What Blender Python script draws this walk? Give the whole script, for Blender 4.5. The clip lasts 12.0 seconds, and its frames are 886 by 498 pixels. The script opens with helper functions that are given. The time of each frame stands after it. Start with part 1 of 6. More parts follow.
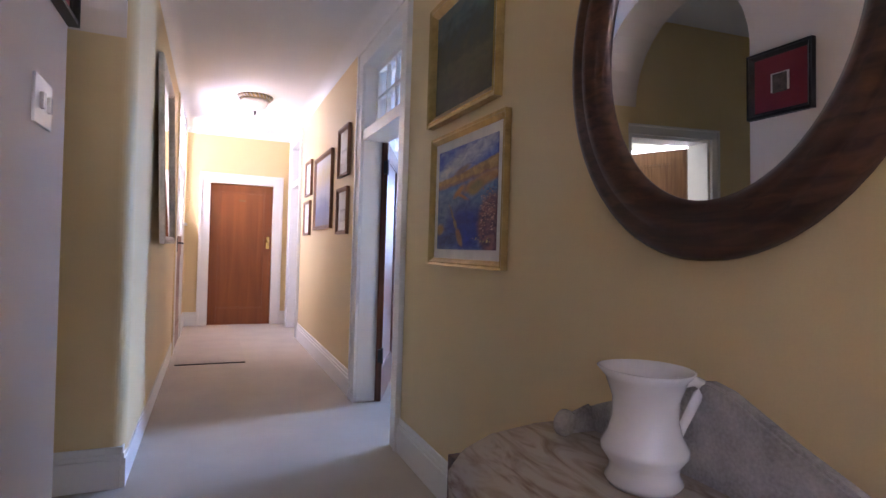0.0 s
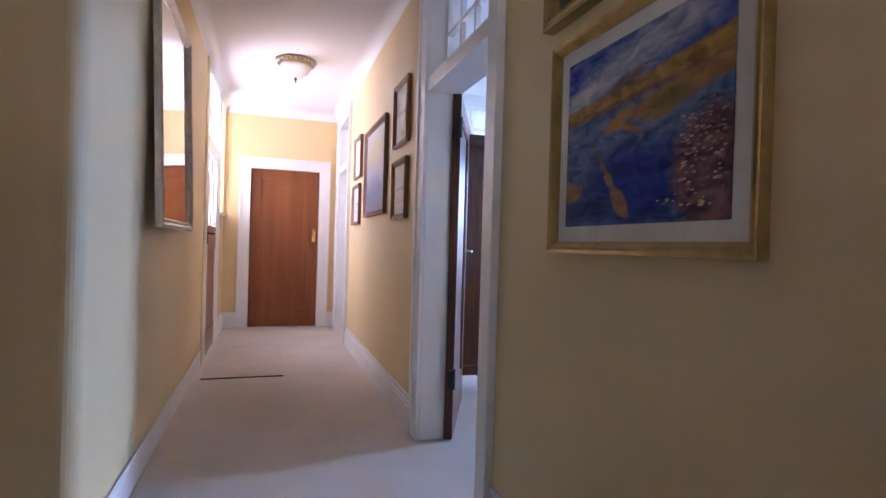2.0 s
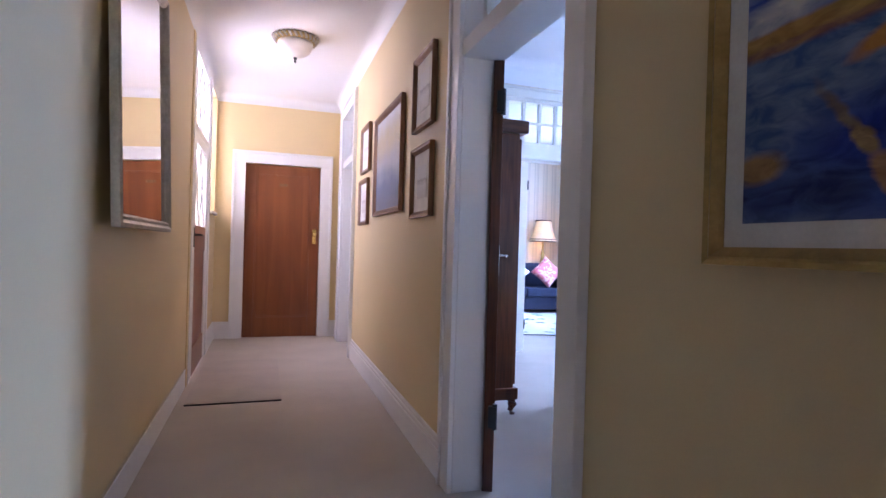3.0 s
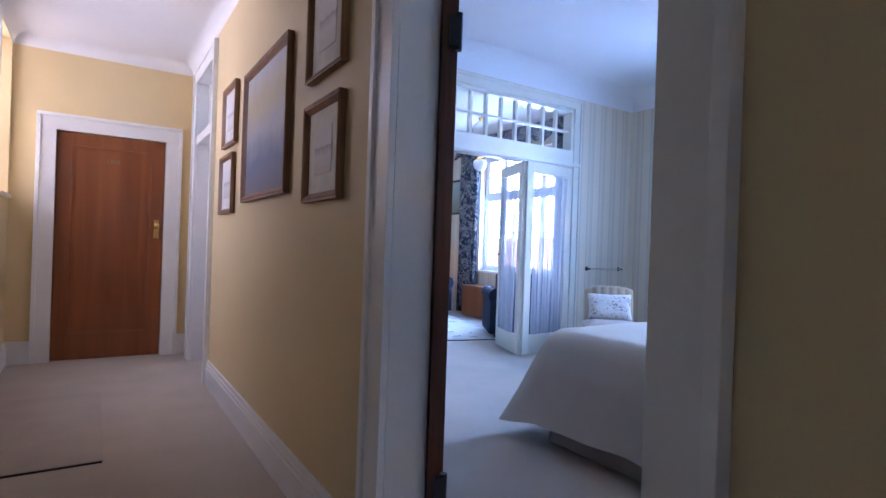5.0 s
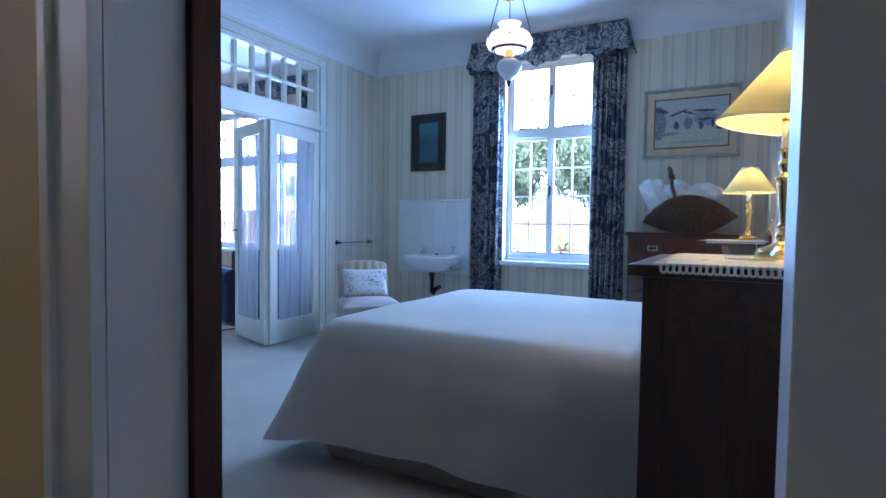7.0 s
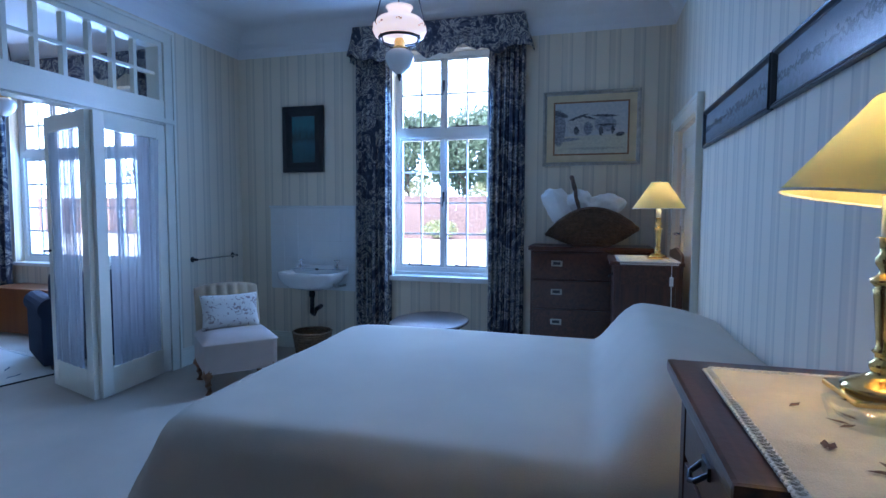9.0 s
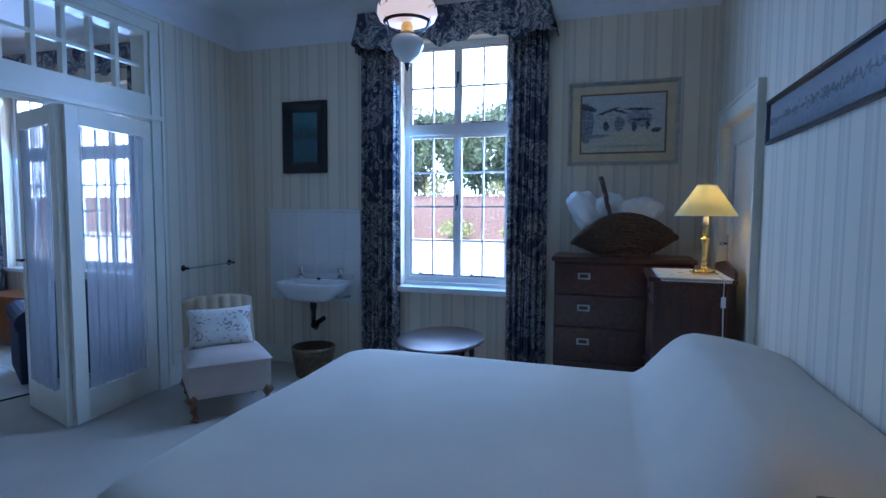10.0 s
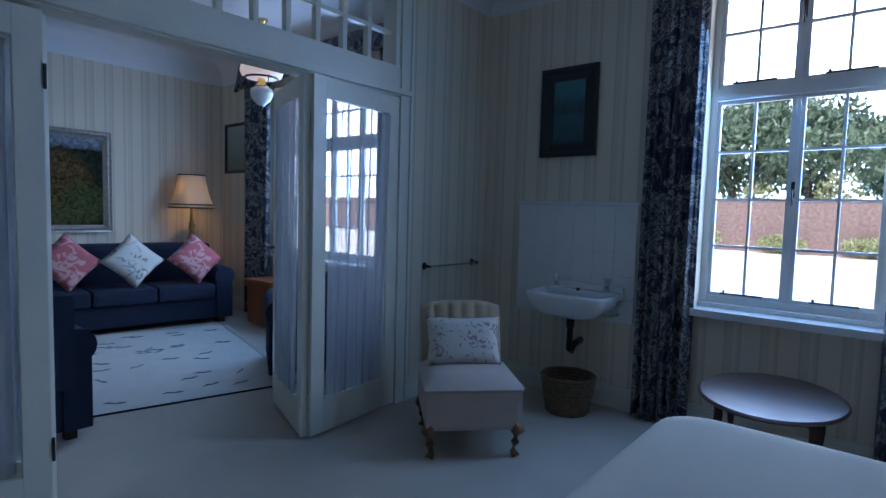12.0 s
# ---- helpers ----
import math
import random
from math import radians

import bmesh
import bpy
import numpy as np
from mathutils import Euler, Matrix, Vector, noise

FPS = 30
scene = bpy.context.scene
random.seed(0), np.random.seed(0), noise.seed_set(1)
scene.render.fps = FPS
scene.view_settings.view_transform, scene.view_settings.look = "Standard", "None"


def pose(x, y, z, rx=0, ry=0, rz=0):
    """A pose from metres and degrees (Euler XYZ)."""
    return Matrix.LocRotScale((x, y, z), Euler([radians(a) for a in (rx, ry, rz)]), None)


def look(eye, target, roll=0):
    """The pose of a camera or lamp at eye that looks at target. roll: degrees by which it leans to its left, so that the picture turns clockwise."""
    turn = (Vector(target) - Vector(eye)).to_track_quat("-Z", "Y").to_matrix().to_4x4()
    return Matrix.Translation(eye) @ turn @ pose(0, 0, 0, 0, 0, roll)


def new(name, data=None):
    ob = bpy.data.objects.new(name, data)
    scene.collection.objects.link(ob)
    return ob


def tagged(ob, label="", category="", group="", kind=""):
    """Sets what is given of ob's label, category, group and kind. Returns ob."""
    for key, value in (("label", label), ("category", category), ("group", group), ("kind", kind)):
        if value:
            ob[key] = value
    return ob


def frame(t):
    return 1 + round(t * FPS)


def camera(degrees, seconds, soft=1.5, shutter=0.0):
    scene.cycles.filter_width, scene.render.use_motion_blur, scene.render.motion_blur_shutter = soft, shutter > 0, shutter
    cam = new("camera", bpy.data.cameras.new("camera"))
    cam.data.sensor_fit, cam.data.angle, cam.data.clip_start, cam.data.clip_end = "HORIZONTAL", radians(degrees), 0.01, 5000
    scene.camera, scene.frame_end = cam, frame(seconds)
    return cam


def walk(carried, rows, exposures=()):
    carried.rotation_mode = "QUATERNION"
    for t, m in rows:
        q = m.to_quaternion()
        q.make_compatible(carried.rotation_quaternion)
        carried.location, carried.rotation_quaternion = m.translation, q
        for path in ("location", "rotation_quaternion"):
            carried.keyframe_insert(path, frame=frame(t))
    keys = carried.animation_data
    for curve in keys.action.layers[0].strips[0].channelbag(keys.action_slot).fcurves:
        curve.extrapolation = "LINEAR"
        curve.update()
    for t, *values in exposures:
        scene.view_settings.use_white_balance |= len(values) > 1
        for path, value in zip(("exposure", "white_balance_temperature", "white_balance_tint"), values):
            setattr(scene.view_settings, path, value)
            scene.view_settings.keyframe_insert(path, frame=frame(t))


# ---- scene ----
cam = camera(79.0, 12.0)
PATH = [
    (0, (0.382, 0.881, 1.21), (1.173, 2.718, 1.215), 1.8),
    (0.5, (0.425, 1.075, 1.168), (1.161, 2.935, 1.174), 1.7),
    (1, (0.462, 1.375, 1.147), (1.146, 3.255, 1.149), 1.7),
    (1.5, (0.52, 1.652, 1.131), (1.158, 3.548, 1.125), 1.7),
    (2, (0.578, 1.967, 1.147), (1.198, 3.869, 1.136), 1.7),
    (2.5, (0.599, 2.279, 1.141), (1.221, 4.18, 1.133), 1.6),
    (2.7, (0.591, 2.424, 1.147), (1.215, 4.325, 1.14), 1.6),
    (4.3, (0.619, 3.249, 1.166), (1.434, 5.075, 1.168), 2.3),
    (4.5, (0.638, 3.314, 1.157), (1.531, 5.104, 1.164), 2.2),
    (5, (0.677, 3.504, 1.149), (1.76, 5.185, 1.147), 2.0),
    (5.5, (0.74, 3.653, 1.148), (1.98, 5.222, 1.126), 1.7),
    (6, (0.795, 3.8, 1.152), (2.213, 5.21, 1.102), 1.5),
    (6.5, (0.849, 3.956, 1.158), (2.467, 5.129, 1.085), 1.3),
    (7, (0.943, 4.092, 1.16), (2.697, 5.049, 1.077), 0.8),
    (7.5, (1.059, 4.238, 1.193), (2.909, 4.991, 1.094), 0.5),
    (7.7, (1.118, 4.289, 1.2), (2.995, 4.973, 1.105), 0.7),
    (9.3, (1.62, 4.506, 1.435), (3.545, 5.031, 1.298), 0.2),
    (9.5, (1.718, 4.526, 1.438), (3.643, 5.052, 1.302), 0.2),
    (9.8, (1.88, 4.556, 1.452), (3.799, 5.099, 1.308), 0.7),
    (10, (1.967, 4.58, 1.46), (3.874, 5.166, 1.321), 0.3),
    (10.5, (2.163, 4.693, 1.458), (4.007, 5.454, 1.314), 0.6),
    (10.7, (2.256, 4.778, 1.454), (4.068, 5.613, 1.311), 0.8),
    (11, (2.365, 4.888, 1.446), (4.11, 5.856, 1.304), 1.0),
    (11.5, (2.537, 5.095, 1.413), (4.168, 6.244, 1.271), 1.3),
    (12, (2.721, 5.358, 1.376), (4.244, 6.647, 1.236), 1.6),
]
EXPOSURES = [(0.0, 3.15, 5850, 39), (2.7, 2.7, 5700, 41), (4.5, 2.05, 5550, 38), (5.5, 1.9, 5450, 34), (7.5, 1.4, 5150, 23), (9.5, 0.68, 5100, 24), (10.5, 0.4, 5250, 23), (12.0, -0.17, 5600, 22)]
walk(cam, [(t, look(eye, target, roll)) for t, eye, target, roll in PATH], EXPOSURES)


# ---- light ----
world = bpy.data.worlds.new("sky")
scene.world = world
world.use_nodes = True
wt = world.node_tree
sky = wt.nodes.new("ShaderNodeTexSky")
sky.sky_type = "NISHITA"
sky.sun_disc = False
sky.dust_density, sky.air_density = 4.0, 1.0
sky.sun_elevation, sky.sun_rotation = radians(58), radians(-70)
wt.links.new(sky.outputs[0], wt.nodes["Background"].inputs[0])
wt.nodes["Background"].inputs[1].default_value = 0.15

sun_data = bpy.data.lights.new("sun", "SUN")
sun_data.energy, sun_data.angle, sun_data.color = 5.0, radians(0.5), (1.0, 0.95, 0.86)
sun = new("sun", sun_data)
sun.matrix_world = look((-8, -3, 14), (0, 0, 0))


def area(name, eye, target, w, h, power, color):
    d = bpy.data.lights.new(name, "AREA")
    d.shape, d.size, d.size_y, d.energy, d.color = "RECTANGLE", w, h, power, color
    ob = new(name, d)
    ob.matrix_world = look(eye, target)
    return ob


def bulb(name, at, power, color, radius=0.03):
    d = bpy.data.lights.new(name, "POINT")
    d.energy, d.color, d.shadow_soft_size = power, color, radius
    ob = new(name, d)
    ob.matrix_world = pose(*at)
    return ob


DAY = (0.26, 0.56, 1.0)
WARM = (1.0, 0.73, 0.36)
area("window_light_bedroom", (6.66, 5.86, 1.85), (4.0, 5.98, 0.6), 0.93, 2.0, 44, DAY)
area("window_light_living", (6.66, 10.25, 1.75), (4.0, 10.25, 0.7), 1.95, 1.85, 54, DAY)
area("window_light_hall", (-0.35, 9.13, 2.15), (1.4, 8.9, 1.6), 0.45, 1.3, 1.2, (0.8, 0.86, 1.0))
area("door_light_hall", (-0.35, 7.9, 2.15), (1.4, 7.9, 1.3), 0.75, 1.2, 5.4, (0.78, 0.85, 1.0))
# Lamp in an assumed, unseen window, added to brighten bathroom and arch.
area("assumed_window_light", (-2.36, 5.6, 1.7), (0.0, 5.2, 1.0), 0.9, 1.2, 10, (0.86, 0.93, 1.0))
# Added fill from behind the camera, no known source there.
area("fill_light_back", (0.7, -1.55, 1.7), (0.8, 2.0, 1.2), 0.8, 1.2, 0.35, (1.0, 0.84, 0.68))
# The ceiling light is unlit; this bulb near it is added fill.
bulb("hall_fill_light", (0.79, 7.1, 2.62), 0.3, (1.0, 0.85, 0.68), 0.08)


# ---- materials ----
def material(name, color, rough=0.6, metal=0.0, scale=8.0, vary=0.12, bump=0.02, fine=120.0, spec=0.5):
    """A surface with colour drift at two scales and fine relief."""
    m = bpy.data.materials.new(name)
    m.use_nodes = True
    n, l = m.node_tree.nodes, m.node_tree.links
    b = n["Principled BSDF"]
    tc = n.new("ShaderNodeTexCoord")
    big, small = n.new("ShaderNodeTexNoise"), n.new("ShaderNodeTexNoise")
    big.inputs["Scale"].default_value, small.inputs["Scale"].default_value = scale, fine
    big.inputs["Detail"].default_value, small.inputs["Detail"].default_value = 4, 3
    l.new(tc.outputs["Object"], big.inputs["Vector"])
    l.new(tc.outputs["Object"], small.inputs["Vector"])
    add = n.new("ShaderNodeMath")
    add.operation = "MULTIPLY_ADD"
    l.new(small.outputs[0], add.inputs[0])
    add.inputs[1].default_value = 0.4
    l.new(big.outputs[0], add.inputs[2])
    ramp = n.new("ShaderNodeValToRGB")
    lo = [max(0, c * (1 - vary)) for c in color]
    hi = [min(1, c * (1 + vary)) for c in color]
    ramp.color_ramp.elements[0].position, ramp.color_ramp.elements[1].position = 0.45, 0.95
    ramp.color_ramp.elements[0].color, ramp.color_ramp.elements[1].color = (*lo, 1), (*hi, 1)
    l.new(add.outputs[0], ramp.inputs[0])
    l.new(ramp.outputs[0], b.inputs["Base Color"])
    b.inputs["Roughness"].default_value, b.inputs["Metallic"].default_value = rough, metal
    b.inputs["Specular IOR Level"].default_value = spec
    if bump:
        bp = n.new("ShaderNodeBump")
        bp.inputs["Strength"].default_value, bp.inputs["Distance"].default_value = min(1, bump * 10), 0.004
        l.new(small.outputs[0], bp.inputs["Height"])
        l.new(bp.outputs[0], b.inputs["Normal"])
    return m


def wood(name, dark, light, rough=0.35, scale=3.0, axis=2):
    m = material(name, light, rough, bump=0.008, fine=60)
    n, l = m.node_tree.nodes, m.node_tree.links
    tc = n.new("ShaderNodeTexCoord")
    mp = n.new("ShaderNodeMapping")
    sc = [14.0, 14.0, 14.0]
    sc[axis] = 0.9
    mp.inputs["Scale"].default_value = sc
    l.new(tc.outputs["Object"], mp.inputs[0])
    g = n.new("ShaderNodeTexNoise")
    g.inputs["Scale"].default_value, g.inputs["Detail"].default_value, g.inputs["Distortion"].default_value = scale, 6, 0.8
    l.new(mp.outputs[0], g.inputs["Vector"])
    r = n.new("ShaderNodeValToRGB")
    r.color_ramp.elements[0].position, r.color_ramp.elements[1].position = 0.32, 0.7
    r.color_ramp.elements[0].color, r.color_ramp.elements[1].color = (*dark, 1), (*light, 1)
    l.new(g.outputs[0], r.inputs[0])
    l.new(r.outputs[0], n["Principled BSDF"].inputs["Base Color"])
    return m


def striped(name, base, dark, pitch):
    """Vertical striped wallpaper, the same along either wall."""
    m = material(name, base, 0.75, bump=0.01, fine=90)
    n, l = m.node_tree.nodes, m.node_tree.links
    tc = n.new("ShaderNodeTexCoord")
    sep = n.new("ShaderNodeSeparateXYZ")
    l.new(tc.outputs["Object"], sep.inputs[0])
    s = n.new("ShaderNodeMath")
    l.new(sep.outputs[0], s.inputs[0])
    l.new(sep.outputs[1], s.inputs[1])
    d = n.new("ShaderNodeMath")
    d.operation = "DIVIDE"
    l.new(s.outputs[0], d.inputs[0])
    d.inputs[1].default_value = pitch
    f = n.new("ShaderNodeMath")
    f.operation = "FRACT"
    l.new(d.outputs[0], f.inputs[0])
    r = n.new("ShaderNodeValToRGB")
    mid = [(a + c) / 2 for a, c in zip(base, dark)]
    e = r.color_ramp.elements
    e[0].position, e[0].color = 0.0, (*base, 1)
    e[1].position, e[1].color = 1.0, (*base, 1)
    for p, c in ((0.44, base), (0.46, dark), (0.5, dark), (0.52, mid), (0.58, mid), (0.60, base), (0.66, base), (0.68, mid), (0.86, mid), (0.88, dark), (0.92, dark), (0.94, base)):
        x = e.new(p)
        x.color = (*c, 1)
    l.new(f.outputs[0], r.inputs[0])
    l.new(r.outputs[0], n["Principled BSDF"].inputs["Base Color"])
    return m


def printed(name, ground, ink, scale, share=0.5, rough=0.85, third=None):
    """A printed cloth: blotches of ink on a ground colour."""
    m = material(name, ground, rough, bump=0.01, fine=300)
    n, l = m.node_tree.nodes, m.node_tree.links
    tc = n.new("ShaderNodeTexCoord")
    v = n.new("ShaderNodeTexNoise")
    v.inputs["Scale"].default_value, v.inputs["Detail"].default_value, v.inputs["Distortion"].default_value = scale, 5, 1.6
    l.new(tc.outputs["Object"], v.inputs["Vector"])
    r = n.new("ShaderNodeValToRGB")
    e = r.color_ramp.elements
    e[0].position, e[0].color = share - 0.03, (*ink, 1)
    e[1].position, e[1].color = share + 0.03, (*ground, 1)
    if third:
        x = e.new(share + 0.12)
        x.color = (*third, 1)
    l.new(v.outputs[0], r.inputs[0])
    l.new(r.outputs[0], n["Principled BSDF"].inputs["Base Color"])
    return m


def toile_print(name):
    """Navy and grey tree motifs outlined on a cream cotton ground."""
    m = material(name, (0.4, 0.4, 0.36), 0.85, bump=0.01, fine=300)
    n, l = m.node_tree.nodes, m.node_tree.links
    tc = n.new("ShaderNodeTexCoord")
    v = n.new("ShaderNodeTexNoise")
    v.inputs["Scale"].default_value, v.inputs["Detail"].default_value, v.inputs["Distortion"].default_value = 7.5, 5, 1.2
    v.inputs["Roughness"].default_value = 0.62
    l.new(tc.outputs["Object"], v.inputs["Vector"])
    r = n.new("ShaderNodeValToRGB")
    e = r.color_ramp.elements
    navy, slate, cream = (0.030, 0.036, 0.060), (0.10, 0.11, 0.14), (0.43, 0.40, 0.34)
    e[0].position, e[0].color = 0.30, (*slate, 1)
    e[1].position, e[1].color = 0.74, (*slate, 1)
    for p, c in ((0.36, navy), (0.44, navy), (0.47, slate), (0.50, slate), (0.515, cream), (0.545, cream), (0.56, navy), (0.60, slate), (0.63, cream), (0.66, navy)):
        e.new(p).color = (*c, 1)
    l.new(v.outputs[0], r.inputs[0])
    l.new(r.outputs[0], n["Principled BSDF"].inputs["Base Color"])
    return m


def glass(name, color=(1, 1, 1), rough=0.0):
    m = bpy.data.materials.new(name)
    m.use_nodes = True
    n, l = m.node_tree.nodes, m.node_tree.links
    n.clear()
    out = n.new("ShaderNodeOutputMaterial")
    mix = n.new("ShaderNodeMixShader")
    t, g = n.new("ShaderNodeBsdfTransparent"), n.new("ShaderNodeBsdfGlossy")
    lw = n.new("ShaderNodeLayerWeight")
    lw.inputs["Blend"].default_value = 0.5
    pw = n.new("ShaderNodeMath")
    pw.operation = "POWER"
    l.new(lw.outputs["Facing"], pw.inputs[0])
    pw.inputs[1].default_value = 5.0
    fr = n.new("ShaderNodeMath")
    fr.operation = "MULTIPLY_ADD"
    l.new(pw.outputs[0], fr.inputs[0])
    fr.inputs[1].default_value, fr.inputs[2].default_value = 0.6, 0.035
    t.inputs[0].default_value = (*color, 1)
    g.inputs["Roughness"].default_value = rough
    l.new(fr.outputs[0], mix.inputs[0])
    l.new(t.outputs[0], mix.inputs[1])
    l.new(g.outputs[0], mix.inputs[2])
    l.new(mix.outputs[0], out.inputs[0])
    return m


def veil(name, color, share, glow=0.45):
    """Thin cloth that lets part of the light straight through."""
    m = bpy.data.materials.new(name)
    m.use_nodes = True
    n, l = m.node_tree.nodes, m.node_tree.links
    n.clear()
    out = n.new("ShaderNodeOutputMaterial")
    m1, m2 = n.new("ShaderNodeMixShader"), n.new("ShaderNodeMixShader")
    d, tl, tr = n.new("ShaderNodeBsdfDiffuse"), n.new("ShaderNodeBsdfTranslucent"), n.new("ShaderNodeBsdfTransparent")
    d.inputs[0].default_value = tl.inputs[0].default_value = (*color, 1)
    m1.inputs[0].default_value = glow
    l.new(d.outputs[0], m1.inputs[1])
    l.new(tl.outputs[0], m1.inputs[2])
    m2.inputs[0].default_value = share
    l.new(m1.outputs[0], m2.inputs[1])
    l.new(tr.outputs[0], m2.inputs[2])
    l.new(m2.outputs[0], out.inputs[0])
    return m


def glowing(name, color, strength, base):
    m = material(name, base, 0.6, bump=0.004)
    b = m.node_tree.nodes["Principled BSDF"]
    b.inputs["Emission Color"].default_value, b.inputs["Emission Strength"].default_value = (*color, 1), strength
    return m


M = dict(
    hall=material("hall_paint", (0.72, 0.56, 0.29), 0.55, scale=1.2, vary=0.04, bump=0.012, fine=160),
    side=material("side_room_paint", (0.74, 0.76, 0.62), 0.6, scale=1.2, vary=0.04, bump=0.012, fine=160),
    lilac=material("pale_plaster_paint", (0.72, 0.64, 0.56), 0.55, scale=1.2, vary=0.04, bump=0.012, fine=160),
    white=material("white_gloss_paint", (0.80, 0.79, 0.76), 0.28, scale=3, vary=0.04, bump=0.008, fine=60),
    ceiling=material("ceiling_plaster", (0.80, 0.79, 0.78), 0.8, scale=1.5, vary=0.03, bump=0.01, fine=90),
    cream=material("cream_gloss_paint", (0.74, 0.71, 0.60), 0.3, scale=3, vary=0.05, bump=0.008, fine=60),
    paper=striped("striped_wallpaper", (0.75, 0.66, 0.51), (0.59, 0.525, 0.41), 0.20),
    carpet=material("cream_carpet", (0.54, 0.48, 0.40), 0.95, scale=2.5, vary=0.07, bump=0.08, fine=420, spec=0.1),
    door=wood("varnished_door_wood", (0.20, 0.058, 0.014), (0.28, 0.088, 0.022), 0.3, 0.7),
    dark=wood("dark_mahogany", (0.035, 0.012, 0.007), (0.085, 0.028, 0.014), 0.4),
    leaf=wood("red_brown_door_wood", (0.055, 0.017, 0.009), (0.13, 0.042, 0.019), 0.3),
    darkx=wood("dark_mahogany_across", (0.040, 0.013, 0.007), (0.10, 0.034, 0.017), 0.28, axis=0),
    gilt=material("gilt_frame", (0.42, 0.29, 0.10), 0.35, 0.7, scale=20, vary=0.2, bump=0.02),
    oak=wood("brown_frame_wood", (0.17, 0.080, 0.034), (0.31, 0.155, 0.066), 0.4),
    silver=material("worn_silver_frame", (0.45, 0.42, 0.36), 0.35, 0.8, scale=25, vary=0.2, bump=0.02),
    black=material("black_frame", (0.012, 0.011, 0.012), 0.35, bump=0.01),
    card=material("ivory_mount_card", (0.74, 0.71, 0.64), 0.8, bump=0.005),
    brass=material("polished_brass", (0.80, 0.56, 0.20), 0.18, 1.0, scale=15, vary=0.1, bump=0.003),
    iron=material("dark_iron", (0.05, 0.05, 0.055), 0.4, 0.8, bump=0.01),
    chrome=material("chrome", (0.7, 0.7, 0.72), 0.12, 1.0, bump=0.0),
    china=material("white_glazed_china", (0.80, 0.79, 0.77), 0.12, scale=4, vary=0.02, bump=0.0),
    quilt=material("cream_bedspread", (0.60, 0.55, 0.46), 0.9, scale=4, vary=0.04, bump=0.03, fine=260, spec=0.15),
    valance=material("beige_valance", (0.50, 0.43, 0.36), 0.9, scale=4, vary=0.05, bump=0.02, fine=260, spec=0.15),
    toile=toile_print("navy_toile_cloth"),
    shade=glowing("lamp_shade_cloth", (1.0, 0.74, 0.30), 1.2, (0.80, 0.70, 0.48)),
    mirror=material("mirror_glass", (0.9, 0.9, 0.9), 0.01, 1.0, vary=0, bump=0),
    pane=glass("window_glass"),
    voile=veil("white_voile", (0.62, 0.63, 0.66), 0.42, 0.35),
    chairc=material("pink_beige_upholstery", (0.56, 0.46, 0.40), 0.9, scale=6, vary=0.06, bump=0.03, fine=300, spec=0.15),
    lace=material("white_lace", (0.80, 0.77, 0.68), 0.9, scale=30, vary=0.1, bump=0.05, fine=200),
    sofa=material("navy_sofa_cloth", (0.028, 0.034, 0.058), 0.9, scale=6, vary=0.1, bump=0.03, fine=300, spec=0.2),
    marble=material("grey_marble", (0.42, 0.40, 0.38), 0.2, scale=9, vary=0.4, bump=0.004),
)


# ---- building helpers ----
def bx(bm, a, b, m=None, bevel=0.0):
    """A box between two corners."""
    r = bmesh.ops.create_cube(bm, size=1.0)["verts"]
    mid, size = [(p + q) / 2 for p, q in zip(a, b)], [abs(q - p) for p, q in zip(a, b)]
    bmesh.ops.transform(bm, matrix=(m or Matrix()) @ Matrix.LocRotScale(mid, None, size), verts=r)
    if bevel:
        edges = list({e for v in r for e in v.link_edges})
        bmesh.ops.bevel(bm, geom=edges, offset=bevel, segments=2, profile=0.7, affect="EDGES")


def lathe(bm, profile, seg=24, m=None, squash=1.0):
    """A turned shape from (radius, height) pairs."""
    rings = []
    m = m or Matrix()
    for r, z in profile:
        rings.append([bm.verts.new(m @ Vector((r * math.cos(6.28318 * i / seg), r * squash * math.sin(6.28318 * i / seg), z))) for i in range(seg)])
    for p, q in zip(rings, rings[1:]):
        for i in range(seg):
            bm.faces.new((p[i], p[(i + 1) % seg], q[(i + 1) % seg], q[i]))
    for ring, flip in ((rings[0], True), (rings[-1], False)):
        if (ring[0].co - ring[seg // 2].co).length > 1e-4:
            bm.faces.new(ring[::-1] if flip else ring)


def grid(bm, nu, nv, fn, closed=False):
    """A sheet of nu by nv cells through fn(u, v)."""
    v = [[bm.verts.new(fn(i / nu, j / nv)) for j in range(nv + 1)] for i in range(nu + 1)]
    for i in range(nu):
        for j in range(nv):
            bm.faces.new((v[i][j], v[i + 1][j], v[i + 1][j + 1], v[i][j + 1]))


def tube(bm, pts, r, seg=8):
    """A round rod along points."""
    pts = [Vector(p) for p in pts]
    rings = []
    for i, p in enumerate(pts):
        d = (pts[min(i + 1, len(pts) - 1)] - pts[max(i - 1, 0)]).normalized()
        q = d.to_track_quat("Z", "Y")
        rr = r[i] if isinstance(r, (list, tuple)) else r
        rings.append([bm.verts.new(p + q @ Vector((rr * math.cos(6.28318 * k / seg), rr * math.sin(6.28318 * k / seg), 0))) for k in range(seg)])
    for a, b in zip(rings, rings[1:]):
        for k in range(seg):
            bm.faces.new((a[k], a[(k + 1) % seg], b[(k + 1) % seg], b[k]))
    bm.faces.new(rings[0][::-1])
    bm.faces.new(rings[-1])


